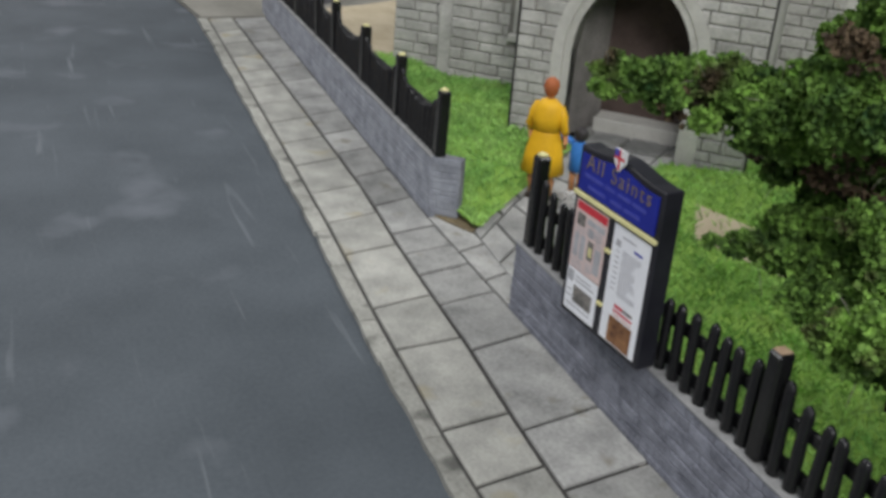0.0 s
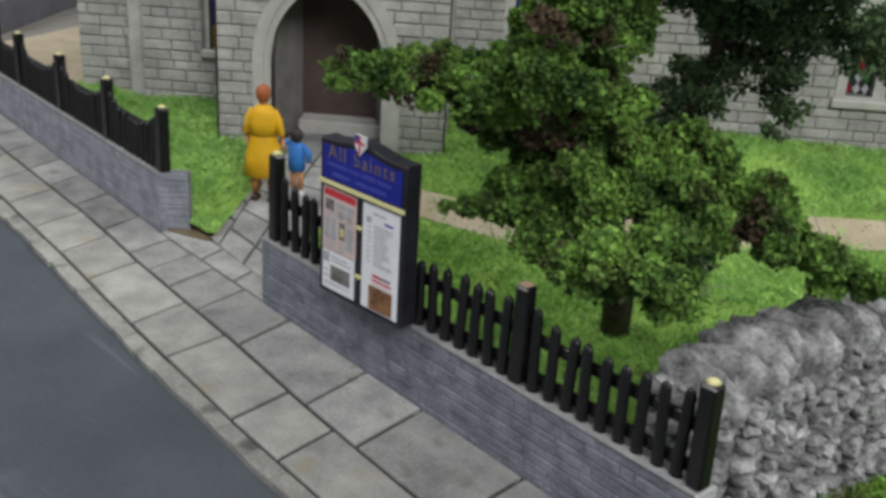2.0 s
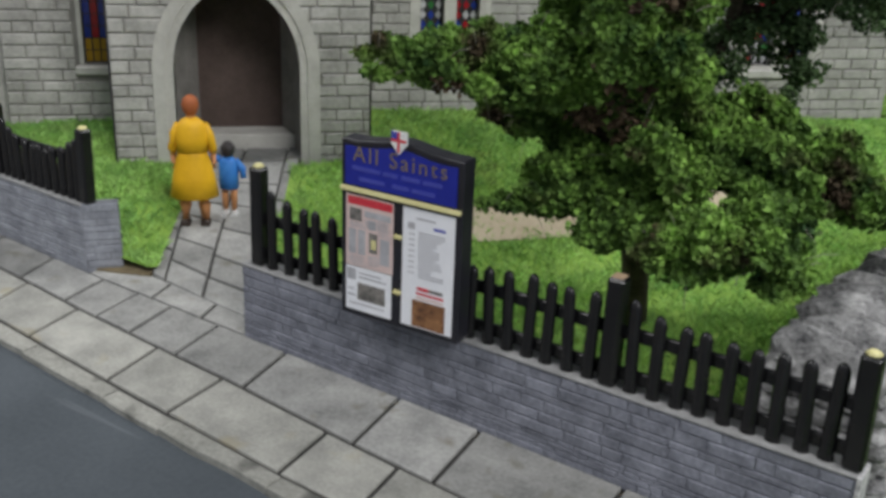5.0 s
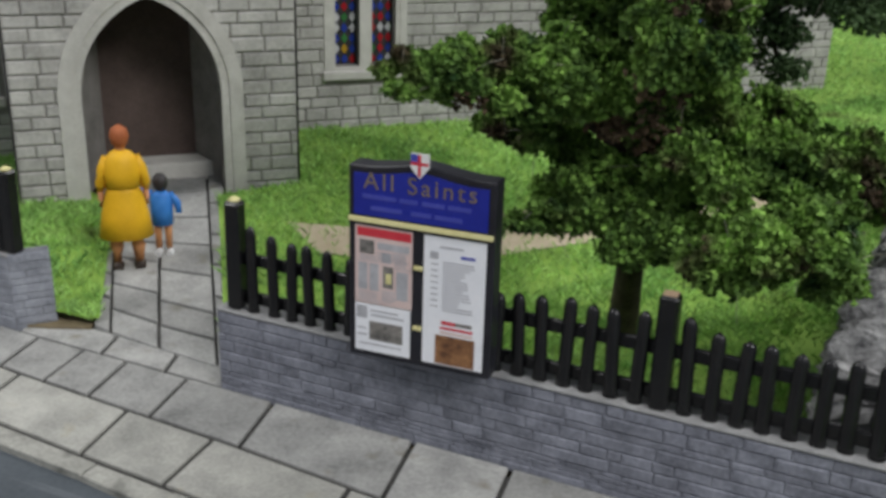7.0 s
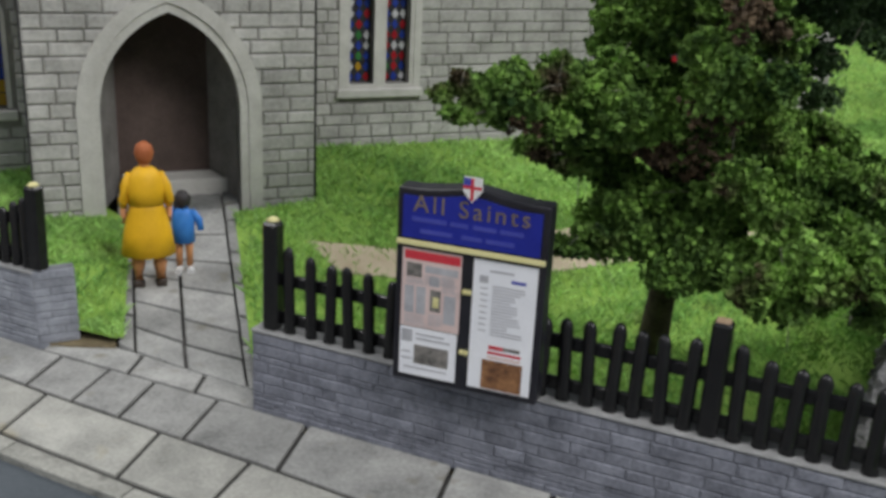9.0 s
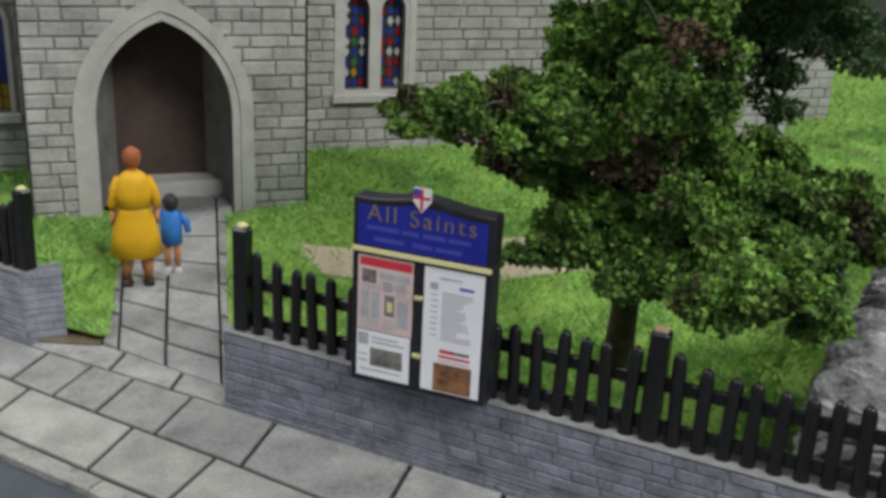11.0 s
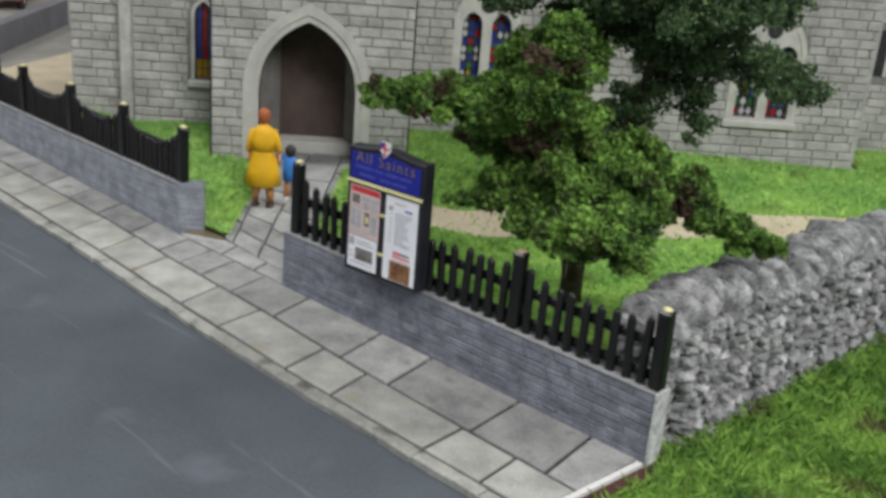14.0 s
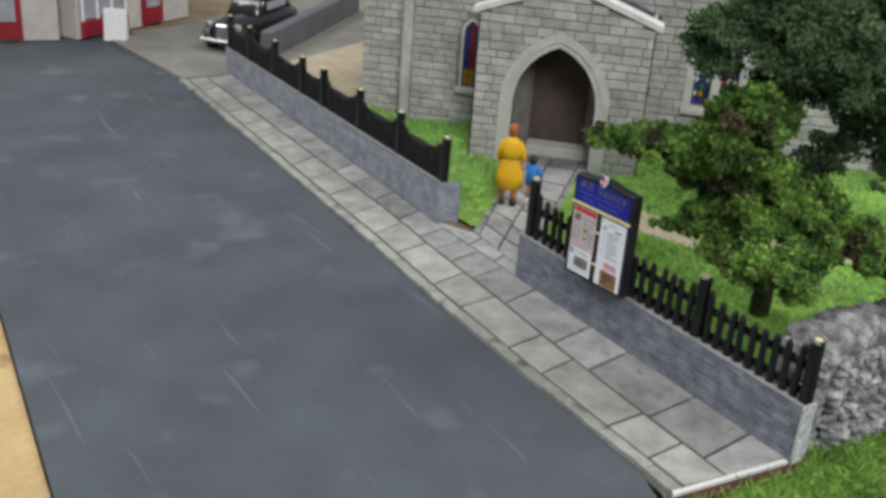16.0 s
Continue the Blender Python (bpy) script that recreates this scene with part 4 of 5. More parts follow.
TREE_A = [(2.12, -0.38, 3.3, 0.22, 0.18), (2.3, -0.12, 3.28, 0.3, 0.22), (2.5, 0.25, 3.25, 0.42, 0.3), (2.9, 0.7, 3.2, 0.5, 0.34), (2.32, 1.4, 2.5, 0.4, 0.28), (2.7, 1.4, 2.65, 0.5, 0.36), (2.62, 0.65, 1.88, 0.16, 0.09), (2.85, 0.8, 1.95, 0.22, 0.14),
          (3.1, 1.05, 2.05, 0.4, 0.28), (3.45, 1.2, 1.95, 0.62, 0.36), (3.6, 1.4, 2.4, 0.55, 0.4), (3.5, 1.4, 3.15, 0.6, 0.46), (3.95, 0.62, 3.7, 0.46, 0.5), (3.75, 0.8, 4.2, 0.4, 0.3), (4.1, 1.1, 2.5, 0.5, 0.4), (4.35, 0.85, 1.95, 0.5, 0.3),
          (4.9, 0.65, 2.05, 0.46, 0.34), (5.2, 0.75, 1.95, 0.3, 0.28), (4.8, 1.5, 2.5, 0.42, 0.3), (4.4, 1.9, 2.7, 0.4, 0.3), (5.1, 1.9, 2.5, 0.36, 0.26), (5.35, 1.8, 2.35, 0.4, 0.28), (5.8, 2.1, 2.1, 0.36, 0.26), (6.08, 2.28, 1.92, 0.26, 0.2), (3.5, 1.4, 3.9, 0.5, 0.36),
          (3.0, 1.3, 3.6, 0.42, 0.3), (3.9, 1.3, 3.0, 0.45, 0.36), (2.75, 1.6, 3.7, 0.4, 0.3), (2.6, 1.5, 3.25, 0.4, 0.32), (5.0, 1.2, 2.3, 0.36, 0.28), (4.55, 0.6, 2.0, 0.42, 0.3)]
crown_tree = tree("dense green model tree with a crumbly foliage crown", (0, 0, 0), [(3.1, 2.85, -0.05, 0.18), (3.15, 2.72, 0.6, 0.15), (3.35, 2.0, 1.7, 0.12), (3.7, 1.3, 4.2, 0.05)],
     [[(3.5, 1.5, 2.3, 0.07), (2.9, 0.8, 3.0, 0.05), (2.2, -0.3, 3.27, 0.02)], [(3.5, 1.5, 1.6, 0.07), (4.3, 0.9, 1.9, 0.05), (5.1, 0.7, 2.1, 0.02)], [(3.5, 1.5, 1.9, 0.07), (4.7, 1.6, 2.4, 0.05), (6.0, 2.2, 2.0, 0.02)], [(3.4, 1.7, 1.7, 0.05), (3.1, 1.0, 1.85, 0.03), (2.55, 0.6, 1.87, 0.015)]],
     TREE_A, 125000, 0.034, M["leaf"], 21, 0.95)
v, f = leaf_cloud([(4.02, 0.28, 4.0, 0.22, 0.25), (3.75, 0.85, 3.3, 0.3, 0.25), (2.4, 0.1, 3.15, 0.25, 0.14), (5.5, 1.75, 2.3, 0.22, 0.15), (3.6, 1.0, 2.8, 0.35, 0.25)], 1300, 0.034, 25, 1.0)
dead = new("dead_foliage", rawmesh("dead_foliage", v, f, M["deadleaf"]))
dead.parent = crown_tree
tagged(dead, "withered brown patches of foliage", kind="stuff")
TREE_B = [(4.96, 4.95, 3.45, 0.42, 0.3), (4.75, 4.3, 3.6, 0.42, 0.34), (4.6, 3.7, 3.85, 0.36, 0.3), (4.25, 3.65, 2.85, 0.24, 0.36), (4.15, 3.6, 3.25, 0.32, 0.36), (4.0, 3.5, 3.65, 0.45, 0.4), (3.65, 3.4, 3.4, 0.4, 0.4), (3.35, 3.2, 2.9, 0.35, 0.4), (3.3, 3.0, 2.3, 0.34, 0.36), (3.5, 3.05, 2.75, 0.4, 0.38), (3.15, 3.0, 1.75, 0.3, 0.3), (3.6, 2.7, 2.2, 0.3, 0.3),
          (3.9, 3.4, 4.15, 0.7, 0.45), (4.4, 3.5, 4.3, 0.45, 0.36), (4.5, 2.6, 5.0, 0.9, 0.55), (2.75, 0.85, 4.95, 0.42, 0.34), (3.2, 1.2, 5.0, 0.58, 0.4), (3.8, 1.5, 4.9, 0.66, 0.42), (3.6, 1.5, 5.6, 0.75, 0.5), (4.5, 1.5, 5.2, 0.65, 0.45),
          (2.9, 1.0, 4.7, 0.45, 0.34), (3.6, 1.6, 4.6, 0.55, 0.36), (4.7, 1.8, 4.6, 0.55, 0.4), (5.3, 2.4, 4.7, 0.55, 0.42), (4.4, 2.4, 5.9, 1.0, 0.6), (3.4, 2.2, 5.2, 0.75, 0.5), (3.6, 2.5, 4.3, 0.55, 0.4), (5.0, 3.4, 5.0, 0.7, 0.5)]
tree("tall dark green model tree with fine needle foliage", (0, 0, 0), [(3.06, 3.06, -0.05, 0.08), (3.15, 2.95, 1.6, 0.08), (3.7, 3.1, 3.4, 0.07), (4.1, 2.6, 6.0, 0.04)],
     [[(3.7, 3.1, 3.3, 0.06), (4.5, 3.9, 3.7, 0.045), (4.95, 4.9, 3.5, 0.02)], [(3.7, 3.1, 3.5, 0.06), (4.05, 3.5, 3.5, 0.04), (4.25, 3.65, 2.9, 0.02)], [(3.85, 2.9, 4.4, 0.06), (3.4, 1.4, 4.8, 0.04), (2.75, 0.85, 4.95, 0.02)]], TREE_B, 120000, 0.028, M["darkleaf"], 22, 1.05)


# ---- grass, bare earth and the sandy path ----
def inside(poly, x, y):
    c = False
    for (ax, ay), (bx, by) in zip(poly, poly[1:] + poly[:1]):
        if (ay > y) != (by > y) and x < (bx - ax) * (y - ay) / (by - ay) + ax:
            c = not c
    return c


def lift(x, y):
    """The churchyard rises gently from the street to the church."""
    if x > 5.9:
        return 0.0
    d = (y - x) * 0.7071
    u = (x - PX + y - PY) * 0.7071 / FIT
    bank = min(1.0 - (u - 3.5) * 0.13, 1.0 + u * 0.115, 1.0)
    return 0.37 * min(max((d - 1.4) / 3.4, 0), 1) + 0.3 * max(bank, 0.1) * min(max((d - 4.9) / 1.7, 0), 1)


YARD = [(-9.5, 0.6), (-2.75, 0.3), (-2.5, 0.36), (-2.1, 0.4), (-1.98, 0.46), (-3.8, 2.78), (-4.8, 2.2), (-6.0, 3.5), (-7.4, 2.1), (-8.9, 1.75), (-9.3, 1.3)]
LAWN = [(0.02, 0.26), (5.35, 0.26), (5.5, 2.8), (5.7, 5.4), (6.1, 8.0), (6.7, 12.0), (7.4, 17.0), (9.0, 19.0), (5.5, 17.0), (3.0, 12.5), (-3.45, 6.05), (-2.25, 4.75), (-2.85, 3.75), (-0.2, 0.28)]
FAR = [(6.75, 12.0), (7.45, 17.0), (9.5, 22.0), (11.0, 32.0), (-4.0, 32.0), (1.4, 17.0), (3.1, 13.3)]
VERGE = [(6.1, -3.2), (11.5, -3.6), (12.0, 16.0), (8.2, 17.0), (7.4, 12.0), (6.8, 8.0), (6.45, 5.4), (6.25, 2.8), (6.15, 0.6), (6.36, -0.05), (6.2, -1.4)]
SANDY = [(-1.6, 3.55), (-0.8, 3.0), (0.6, 3.6), (2.2, 5.4), (3.3, 7.1), (4.4, 8.3), (6.0, 10.4), (6.2, 11.6), (4.2, 9.6), (2.8, 8.0), (1.1, 5.9), (-0.3, 4.1)]




def path_lift(x, y):
    """The paved path starts level with the street."""
    return min(lift(x, y), 0.372) + STREET * min(max(1.2 - y, 0), 1)


PAVED = [(-2.02, 0.42), (-0.06, 0.3), (-2.66, 3.64), (-3.87, 2.61)]
BARE = [(-2.55, 0.42), (-2.1, 0.5), (-2.7, 1.25), (-3.3, 1.75), (-3.5, 1.5), (-3.0, 0.9)]


def sheet(name, poly, step, material, label, kind, z, wave):
    x0, x1 = min(p[0] for p in poly), max(p[0] for p in poly)
    y0, y1 = min(p[1] for p in poly), max(p[1] for p in poly)
    bm = bmesh.new()
    bm.faces.new([bm.verts.new((x, y, 0)) for x, y in poly])
    bmesh.ops.triangulate(bm, faces=bm.faces[:])
    bmesh.ops.subdivide_edges(bm, edges=bm.edges[:], cuts=14, use_grid_fill=True)
    for v in bm.verts:
        v.co.z = z + lift(v.co.x, v.co.y) + wave * noise.noise(v.co * 1.1)
    return thing(name, bm, material, label, "ground", kind)


sheet("lawn", LAWN, 0.4, M["turf"], "short green turf of the churchyard", "structure", 0.02, 0.03)
sheet("lawn", FAR, 0.4, M["turf"], "bright green turf behind the church", "structure", 0.012, 0.03)
sheet("lawn", YARD, 0.4, M["turf"], "green turf between wall and church", "structure", 0.02, 0.02)
sheet("verge", VERGE, 0.4, M["turf"], "green verge outside the dry-stone wall", "structure", -0.16, 0.04)
bm = bmesh.new()
prism(bm, [(-2.85, 0.06), (-2.45, 0.2), (-2.04, 0.4), (-2.7, 1.3), (-3.3, 1.3)], -0.3, -0.035)
thing("bare_earth", bm, M["soil"], "bare brown earth beside the gateway", "ground", "structure")
sheet("footpath", SANDY, 0.4, M["sand"], "trodden sandy footpath across the lawn", "structure", 0.035, 0.02)


def blades(name, poly, count, h, seed, label, avoid=(), base=0.02, bald=0.1, fibre="blade"):
    rs = np.random.RandomState(seed)
    x0, x1 = min(p[0] for p in poly), max(p[0] for p in poly)
    y0, y1 = min(p[1] for p in poly), max(p[1] for p in poly)
    v, f = [], []
    tries = 0
    while len(f) < count and tries < count * 6:
        tries += 1
        x, y = x0 + (x1 - x0) * rs.rand(), y0 + (y1 - y0) * rs.rand()
        wob = 0.22
        if not inside(poly, x, y) or any(inside(a, x + wob * noise.noise(Vector((x * 2.5, y * 2.5, 4))), y + wob * noise.noise(Vector((x * 2.5, y * 2.5, 9)))) for a in avoid) and rs.rand() > bald:
            continue
        k = 0.5 + 0.7 * noise.noise(Vector((x * 1.3, y * 1.3, seed)))
        if rs.rand() > 0.55 + k:
            continue
        hh = h * (0.5 + rs.rand()) * (0.7 + 0.5 * k)
        a = rs.rand() * 6.283
        wx, wy = math.cos(a) * 0.0085, math.sin(a) * 0.0085
        lx, ly = rs.normal() * hh * 0.6, rs.normal() * hh * 0.6
        z = base + lift(x, y) - 0.02
        i = len(v)
        v += [(x - wx, y - wy, z), (x + wx, y + wy, z), (x + lx * 0.45 + wx * 0.8, y + ly * 0.45 + wy * 0.8, z + hh * 0.65), (x + lx, y + ly, z + hh)]
        f += [(i, i + 1, i + 2), (i, i + 2, i + 3)]
    o = root(name, 0, 0, 0, 0, rawmesh(name, v, f, M[fibre]))
    return tagged(o, label, "grass", "", "stuff")


blades("grass", LAWN, 170000, 0.09, 41, "bright green static grass of the churchyard lawn", (SANDY, PAVED))
blades("grass", FAR, 60000, 0.11, 44, "bright green static grass behind the church", (), 0.012)
blades("grass", YARD, 45000, 0.09, 42, "bright green static grass beside the church", (BARE,), 0.02, 0.3)
blades("grass", VERGE, 170000, 0.14, 43, "longer green grass along the dry-stone wall", (), -0.14, 0.1, "verge")

# ---- path slabs and pavement slabs ----
def slab(name, pts, z0, z1, material, parent, inset=0.03, square=False):
    """A paving piece over a plan outline, its upper edge eased."""
    c = sum((Vector(p) for p in pts), Vector((0, 0))) / len(pts)
    low = [Vector(p) + (c - Vector(p)).normalized() * inset for p in pts]
    if square:
        low = [Vector((x + math.copysign(inset, c.x - x), y + math.copysign(inset, c.y - y))) for x, y in pts]
    top = [p + (c - p).normalized() * 0.014 for p in low]
    v = [(p.x, p.y, z0) for p in low] + [(p.x, p.y, z1 - 0.008) for p in low] + [(p.x, p.y, z1) for p in top]
    n = len(pts)
    f = [(i, (i + 1) % n, n + (i + 1) % n, n + i) for i in range(n)] + [(n + i, n + (i + 1) % n, 2 * n + (i + 1) % n, 2 * n + i) for i in range(n)] + [tuple(range(2 * n, 3 * n))]
    o = new(name, rawmesh(name, v, f, material))
    o.parent = parent
    return o


rnd = random.Random(77)
row1 = [(-14.2, -14.3), (-13.2, -13.4), (-12.1, -12.3), (-11.2, -11.4), (-10.1, -10.3), (-9.2, -9.4), (-8.1, -8.3), (-7.2, -7.4), (-6.2, -6.4), (-5.3, -5.5), (-4.3, -4.5), (-3.2, -3.4),
        (-2.27, -2.41), (-1.66, -1.78), (-1.07, -1.22), (-0.31, -0.46), (0.72, 0.55), (2.2, 2.04), (3.11, 2.97), (4.5, 4.43), (5.6, 5.49), (6.05, 6.14)]
row2 = [(-14.2, -14.3), (-13.0, -13.2), (-12.0, -12.2), (-11.0, -11.2), (-9.9, -10.1), (-8.9, -9.1), (-7.9, -8.1), (-6.9, -7.1), (-5.9, -6.1), (-4.9, -5.1), (-3.8, -4.0),
        (-2.77, -2.98), (-1.8, -1.95), (-0.4, -0.55), (0.52, 0.45), (2.0, 1.9), (2.86, 2.75), (4.41, 4.4), (5.25, 5.21), (5.95, 6.04)]
def wall_foot(x):
    return max(0.0, LW[1] + (x - LW[0]) * math.tan(radians(LA))) if x < -2.5 else 0.02


for (a, c), (b, d) in zip(row1, row1[1:]):
    slab("slab", [(a, row_y(a)), (b, row_y(b)), (d, wall_foot(d)), (c, wall_foot(c))], -0.05, rnd.uniform(-0.004, 0.004), M["slab"], pavement, 0.026, True)
for (a, c), (b, d) in zip(row2, row2[1:]):
    slab("slab", [(a, kerb_y(a) + 0.205), (b, kerb_y(b) + 0.205), (d, row_y(d)), (c, row_y(c))], -0.05, rnd.uniform(-0.004, 0.004), M["slabwarm"], pavement, 0.026, True)
x = -14.3
while x < 5.9:
    w = min(rnd.uniform(0.7, 1.5), 5.94 - x)
    if 5.94 - x - w < 0.4:
        w = 5.94 - x
    e0, e1, t = rnd.uniform(-0.02, 0.02), rnd.uniform(-0.02, 0.02), rnd.uniform(-0.022, -0.006)
    m0, m1 = rnd.uniform(-0.025, 0.02), rnd.uniform(-0.025, 0.02)
    a, b, c = x + w * 0.33, x + w * 0.67, x + w
    slab("kerbstone", [(x, kerb_y(x) + e0), (a, kerb_y(a) + m0), (b, kerb_y(b) + m1), (c, kerb_y(c) + e1), (c, kerb_y(c) + 0.195), (x, kerb_y(x) + 0.195)], -0.16, t, M["kerb"], pavement, 0.006)
    x += w
PL0, PL1, PR0, PR1 = Vector((-2.02, 0.42)), Vector((-3.87, 2.61)), Vector((-0.06, 0.3)), Vector((-2.66, 3.64))


def on_path(s, w):
    """A place on the path: s runs from the gateway to the porch, w across it."""
    a, b = PL0.lerp(PL1, s), PR0.lerp(PR1, s)
    q = a.lerp(b, w)
    return (q.x, q.y)


bm = bmesh.new()
for i in range(16):
    s0, s1 = -0.02 + i / 11, -0.02 + (i + 1) / 11
    lo4 = [on_path(s0, 0), on_path(s1, 0), on_path(s1, 1), on_path(s0, 1)]
    bm.faces.new([bm.verts.new((x, y, path_lift(x, y) - 0.055)) for x, y in lo4][::-1])
gate_path = thing("garden_path", bm, M["pathjoint"], "grey slab path from the gateway to the church porch", "path", "structure")
for w0, w1 in ((0.0, 0.11), (0.12, 0.46), (0.47, 0.86), (0.87, 1.0)):
    sp = 0.0
    while sp < 1.42:
        e = sp + rnd.uniform(0.14, 0.24)
        q = [on_path(sp, w0), on_path(sp, w1), on_path(e - 0.009, w1), on_path(e - 0.009, w0)]
        o = slab("slab", q, -0.06, 0.0, M["slab"], gate_path, 0.016)
        for v in o.data.vertices:
            v.co.z += path_lift(v.co.x, v.co.y) + 0.008
        sp = e
for a, b in ((-2.75, -1.62), (-1.62, -0.8), (-0.8, -0.01)):
    slab("slab", [(a + 0.05, 0.01), (b + 0.05 * (b < -0.1), 0.01), (b - 0.08 * (b < -0.1), 0.44 - 0.04 * (b + 2)), (a - 0.08, 0.44 - 0.04 * (a + 2))], -0.05, 0.003, M["slab"], pavement)

# ---- street end: lane, car-park wall, motor car, shops ----
bm = bmesh.new()
prism(bm, [(-14.32, -1.0), (-14.32, 0.5), (-13.0, 1.0), (-17.5, 9.0), (-30, 24), (-36, 20), (-21, 2.2), (-19.2, -1.5)], -0.3, -0.05)
thing("lane", bm, M["lane"], "sandy grey lane beside the churchyard", "road", "structure")
bm = bmesh.new()
prism(bm, [(-14.3, 0.75), (-9.2, 0.55), (-8.7, 1.7), (-9.5, 2.2), (-9.5, 6.0), (-16.0, 12.0), (-17.4, 8.0), (-15.0, 3.0)], -0.3, 0.03)
thing("forecourt", bm, M["sand"], "sandy ground beside the tower", "ground", "structure")
bm = bmesh.new()
box(bm, 0, -0.18, -0.05, 8.0, 0.18, 0.8, 0.03)
thing("lane_wall", bm, M["greyrender"], "plain dark grey card wall along the lane", "wall", at=(-15.6, 2.1, -0.05), turn=132)


def wheel(parent, x, y):
    bm = bmesh.new()
    tube(bm, [(0, 0, -0.09, 0.28, 0.28), (0, 0, -0.06, 0.33, 0.33), (0, 0, 0.06, 0.33, 0.33), (0, 0, 0.09, 0.28, 0.28)], 18)
    bmesh.ops.rotate(bm, cent=(0, 0, 0), matrix=Matrix.Rotation(radians(90), 3, "X"), verts=bm.verts)
    bmesh.ops.translate(bm, vec=(x, y, 0.33), verts=bm.verts)
    w = part("wheel", bm, M["tyre"], parent)
    bm = bmesh.new()
    tube(bm, [(0, 0, -0.1, 0.17, 0.17), (0, 0, 0.1, 0.17, 0.17)], 14)
    bmesh.ops.rotate(bm, cent=(0, 0, 0), matrix=Matrix.Rotation(radians(90), 3, "X"), verts=bm.verts)
    bmesh.ops.translate(bm, vec=(x, y, 0.33), verts=bm.verts)
    part("hubcap", bm, M["chrome"], w)


def saloon(label, at, turn, paint):
    c = tagged(root("motor_car", *at, turn), label, "car")

    def loft(name, secs, material, lab=""):
        bm = bmesh.new()
        rows = []
        for x, w, z0, z1 in secs:
            ring = []
            for k in range(12):
                t = 2 * math.pi * k / 12
                cy, cz = math.cos(t), math.sin(t)
                ring.append(bm.verts.new((x, w * math.copysign(abs(cy) ** 0.5, cy), (z0 + z1) / 2 + (z1 - z0) / 2 * math.copysign(abs(cz) ** 0.55, cz))))
            rows.append(ring)
        for a, b in zip(rows, rows[1:]):
            for k in range(12):
                bm.faces.new((a[k], a[(k + 1) % 12], b[(k + 1) % 12], b[k])).smooth = True
        bm.faces.new(rows[0][::-1])
        bm.faces.new(rows[-1])
        return part(name, bm, material, c, lab)

    loft("body", [(-1.95, 0.45, 0.4, 0.75), (-1.7, 0.66, 0.32, 0.98), (-1.0, 0.72, 0.3, 1.08), (0.6, 0.72, 0.3, 1.06), (1.2, 0.5, 0.32, 1.0), (1.9, 0.4, 0.34, 0.95), (2.0, 0.34, 0.4, 0.85)], paint)
    loft("cabin", [(-1.5, 0.5, 0.9, 1.15), (-1.1, 0.58, 0.9, 1.5), (-0.3, 0.6, 0.9, 1.58), (0.35, 0.58, 0.9, 1.52), (0.75, 0.54, 0.9, 1.1)], paint)
    for y in (-0.58, 0.58):
        loft("fender", [(0.75, 0.02, 0.3, 0.4), (1.1, 0.17, 0.3, 0.7), (1.5, 0.19, 0.3, 0.78), (1.85, 0.15, 0.3, 0.66), (1.98, 0.05, 0.34, 0.5)], paint).location.y = y
        bm = bmesh.new()
        tube(bm, [(0, 0, 0, 0.1, 0.1), (0, 0, 0.12, 0.13, 0.13), (0, 0, 0.16, 0.1, 0.1)], 12)
        bmesh.ops.rotate(bm, cent=(0, 0, 0), matrix=Matrix.Rotation(radians(90), 3, "Y"), verts=bm.verts)
        bmesh.ops.translate(bm, vec=(1.8, y * 0.85, 0.82), verts=bm.verts)
        part("headlight", bm, M["chrome"], c, "round chromed headlight")
        bm = bmesh.new()
        box(bm, -0.9, y * 1.06 - 0.01, 1.14, 0.3, y * 1.06 + 0.01, 1.38, 0.005)
        part("side_window", bm, M["carglass"], c)
        for x in (-1.25, 1.45):
            wheel(c, x, y * 1.08)
    bm = bmesh.new()
    box(bm, -0.02, -0.45, 0, 0.02, 0.45, 0.36, 0.01, 0, Matrix.Translation((0.66, 0, 1.12)) @ Matrix.Rotation(radians(-38), 4, "Y"))
    part("windscreen", bm, M["carglass"], c, "pale windscreen")
    bm = bmesh.new()
    box(bm, 2.06, -0.7, 0.36, 2.12, 0.7, 0.46, 0.02)
    part("bumper", bm, M["chrome"], c)
    bm = bmesh.new()
    box(bm, 1.96, -0.2, 0.48, 2.03, 0.2, 0.9, 0.03)
    part("grille", bm, M["chrome"], c)
    return c


saloon("black vintage saloon car with chrome bumper", (-17.8, 2.7, -0.1), -53, M["carpaint"])
saloon("bright red vintage car parked down the lane", (-25.6, 8.7, -0.05), -40, M["carred"])


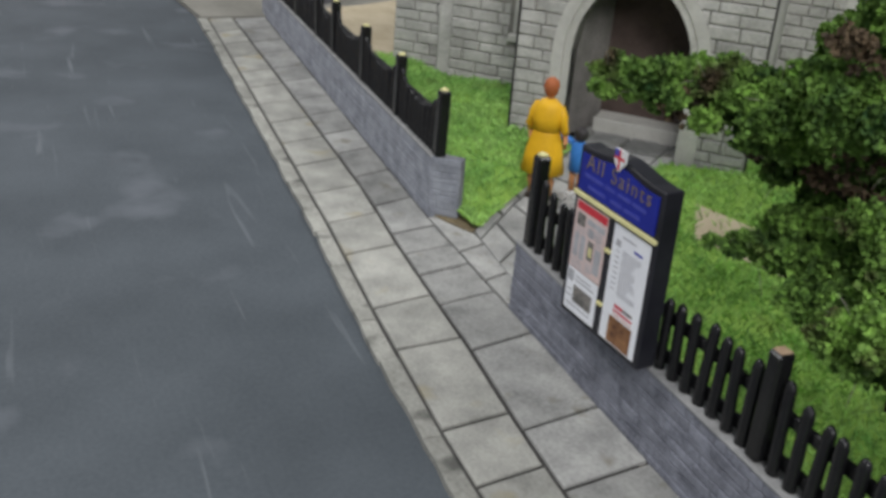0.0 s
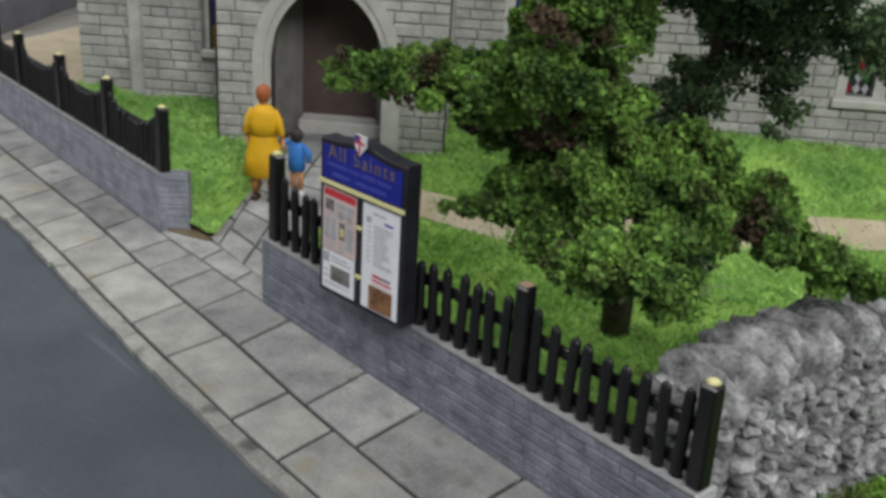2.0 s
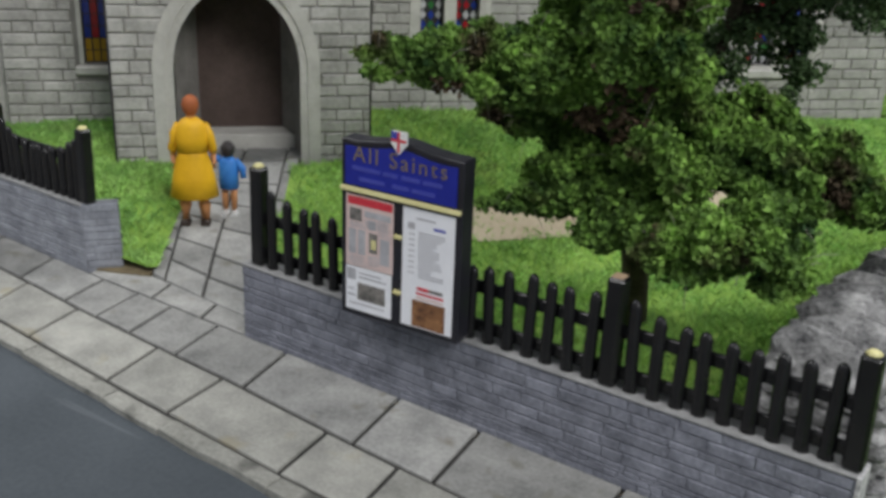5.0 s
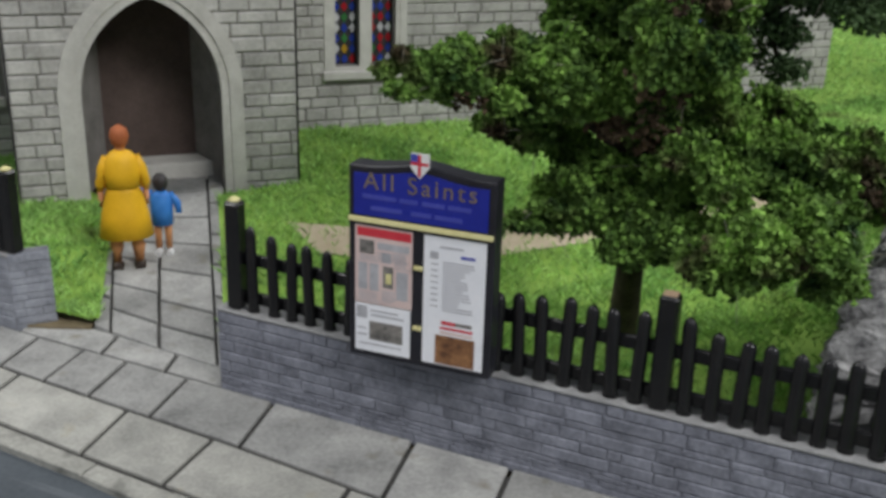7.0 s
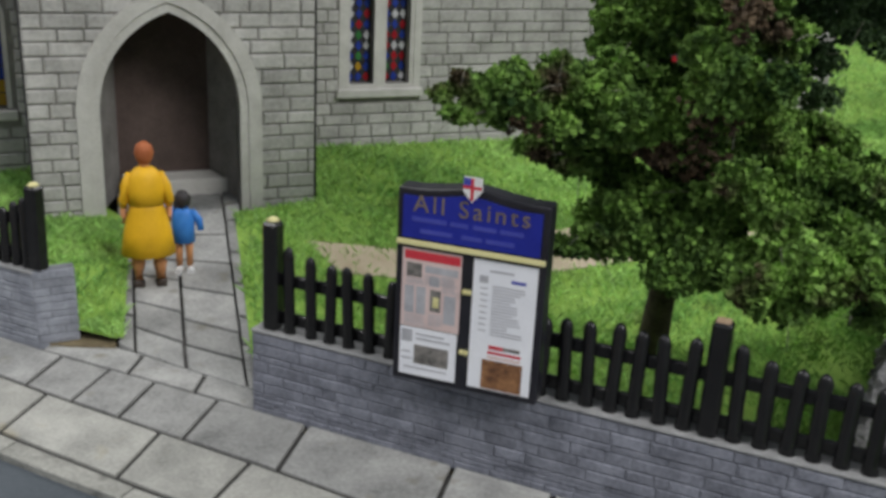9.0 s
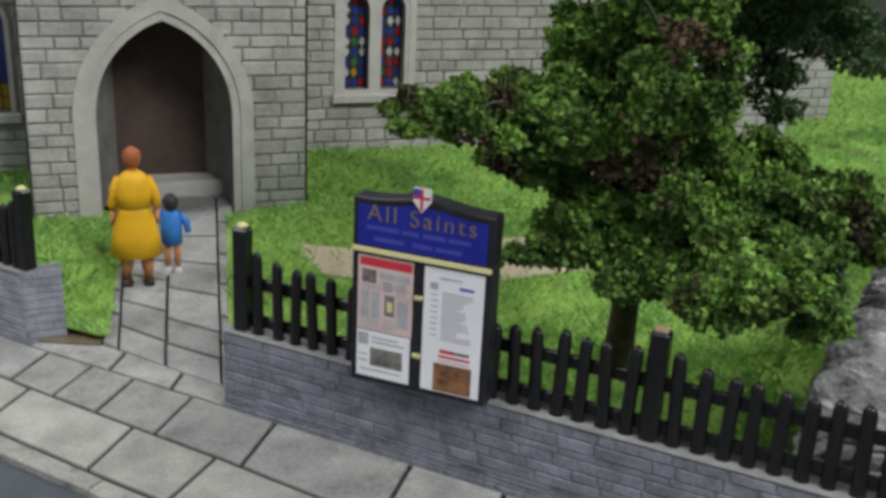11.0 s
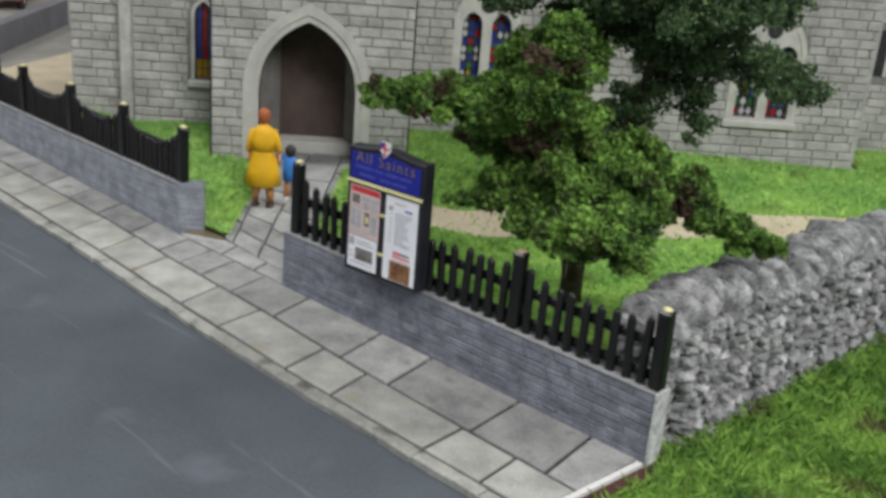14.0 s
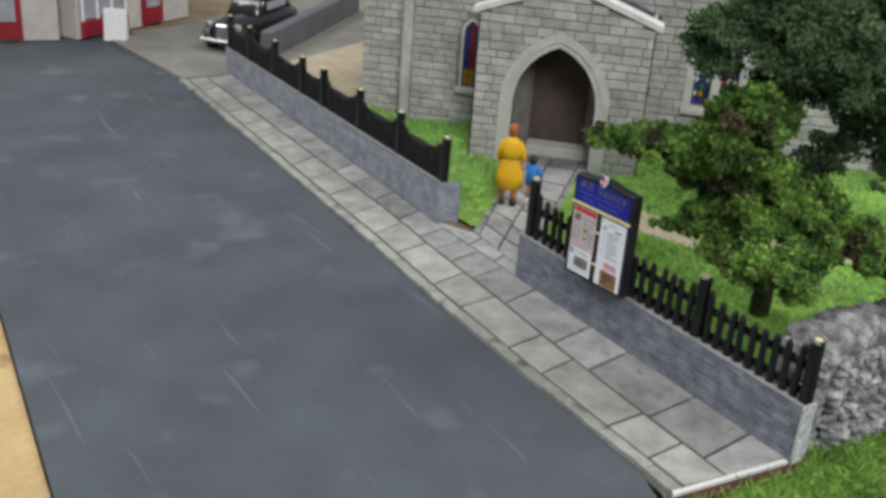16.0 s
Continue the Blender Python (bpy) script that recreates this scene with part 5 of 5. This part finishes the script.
def shopfront(at, turn, width, paint, label):
    s = tagged(root("shop", *at, turn), label, "shop")
    bm = bmesh.new()
    box(bm, 0, 0.0, -0.1, width, 5.0, 6.0)
    part("wall", bm, M["shopwall"], s)
    bm = bmesh.new()
    v = [bm.verts.new(p) for p in ((-0.1, -0.2, 6.0), (width + 0.1, -0.2, 6.0), (width + 0.1, 2.5, 8.2), (-0.1, 2.5, 8.2), (-0.1, 5.1, 6.0), (width + 0.1, 5.1, 6.0))]
    for f in ((0, 1, 2, 3), (3, 2, 5, 4), (0, 3, 4), (1, 5, 2)):
        bm.faces.new([v[i] for i in f])
    part("roof", bm, M["slateroof"], s)
    bm = bmesh.new()
    box(bm, 0.15, -0.1, -0.05, width * 0.42, -0.002, 0.45, 0.02)
    box(bm, 0.15, -0.12, 2.3, width - 0.15, -0.002, 2.8, 0.02)
    part("shop_fascia", bm, paint, s)
    bm = bmesh.new()
    box(bm, 0.25, -0.06, 0.5, width * 0.4, -0.003, 2.2, 0.01)
    w = part("shop_window", bm, M["carglass"], s)
    for k in range(4):
        bm = bmesh.new()
        x = 0.2 + (width * 0.4 - 0.2) * k / 3
        box(bm, x - 0.04, -0.11, 0.45, x + 0.04, -0.061, 2.3)
        part("mullion", bm, M["whitepaint"], w)
    bm = bmesh.new()
    x = width * 0.55
    box(bm, x, -0.08, -0.05, x + 0.95, -0.002, 2.1, 0.01)
    d = part("door", bm, paint, s)
    bm = bmesh.new()
    box(bm, x + 0.17, -0.1, 0.5, x + 0.78, -0.081, 1.9)
    part("pane", bm, M["carglass"], d)
    return s


shopfront((-20.6, -7.2, 0), 78, 4.4, M["shopred"], "pale village shop with dark red door")
shopfront((-19.55, -2.4, 0), 118, 5.0, M["shopred"], "pale shop with white window frames and red paint")
bm = bmesh.new()
for s in (-1, 1):
    box(bm, -0.35, -0.02, 0, 0.35, 0.02, 1.0, 0.01, 0, Matrix.Translation((0, s * 0.16, 0)) @ Matrix.Rotation(radians(s * 9), 4, "X"))
thing("pavement_sign", bm, M["whitepaint"], "white folding pavement sign outside the shop", "sign", at=(-19.2, -1.3, -0.1), turn=60)
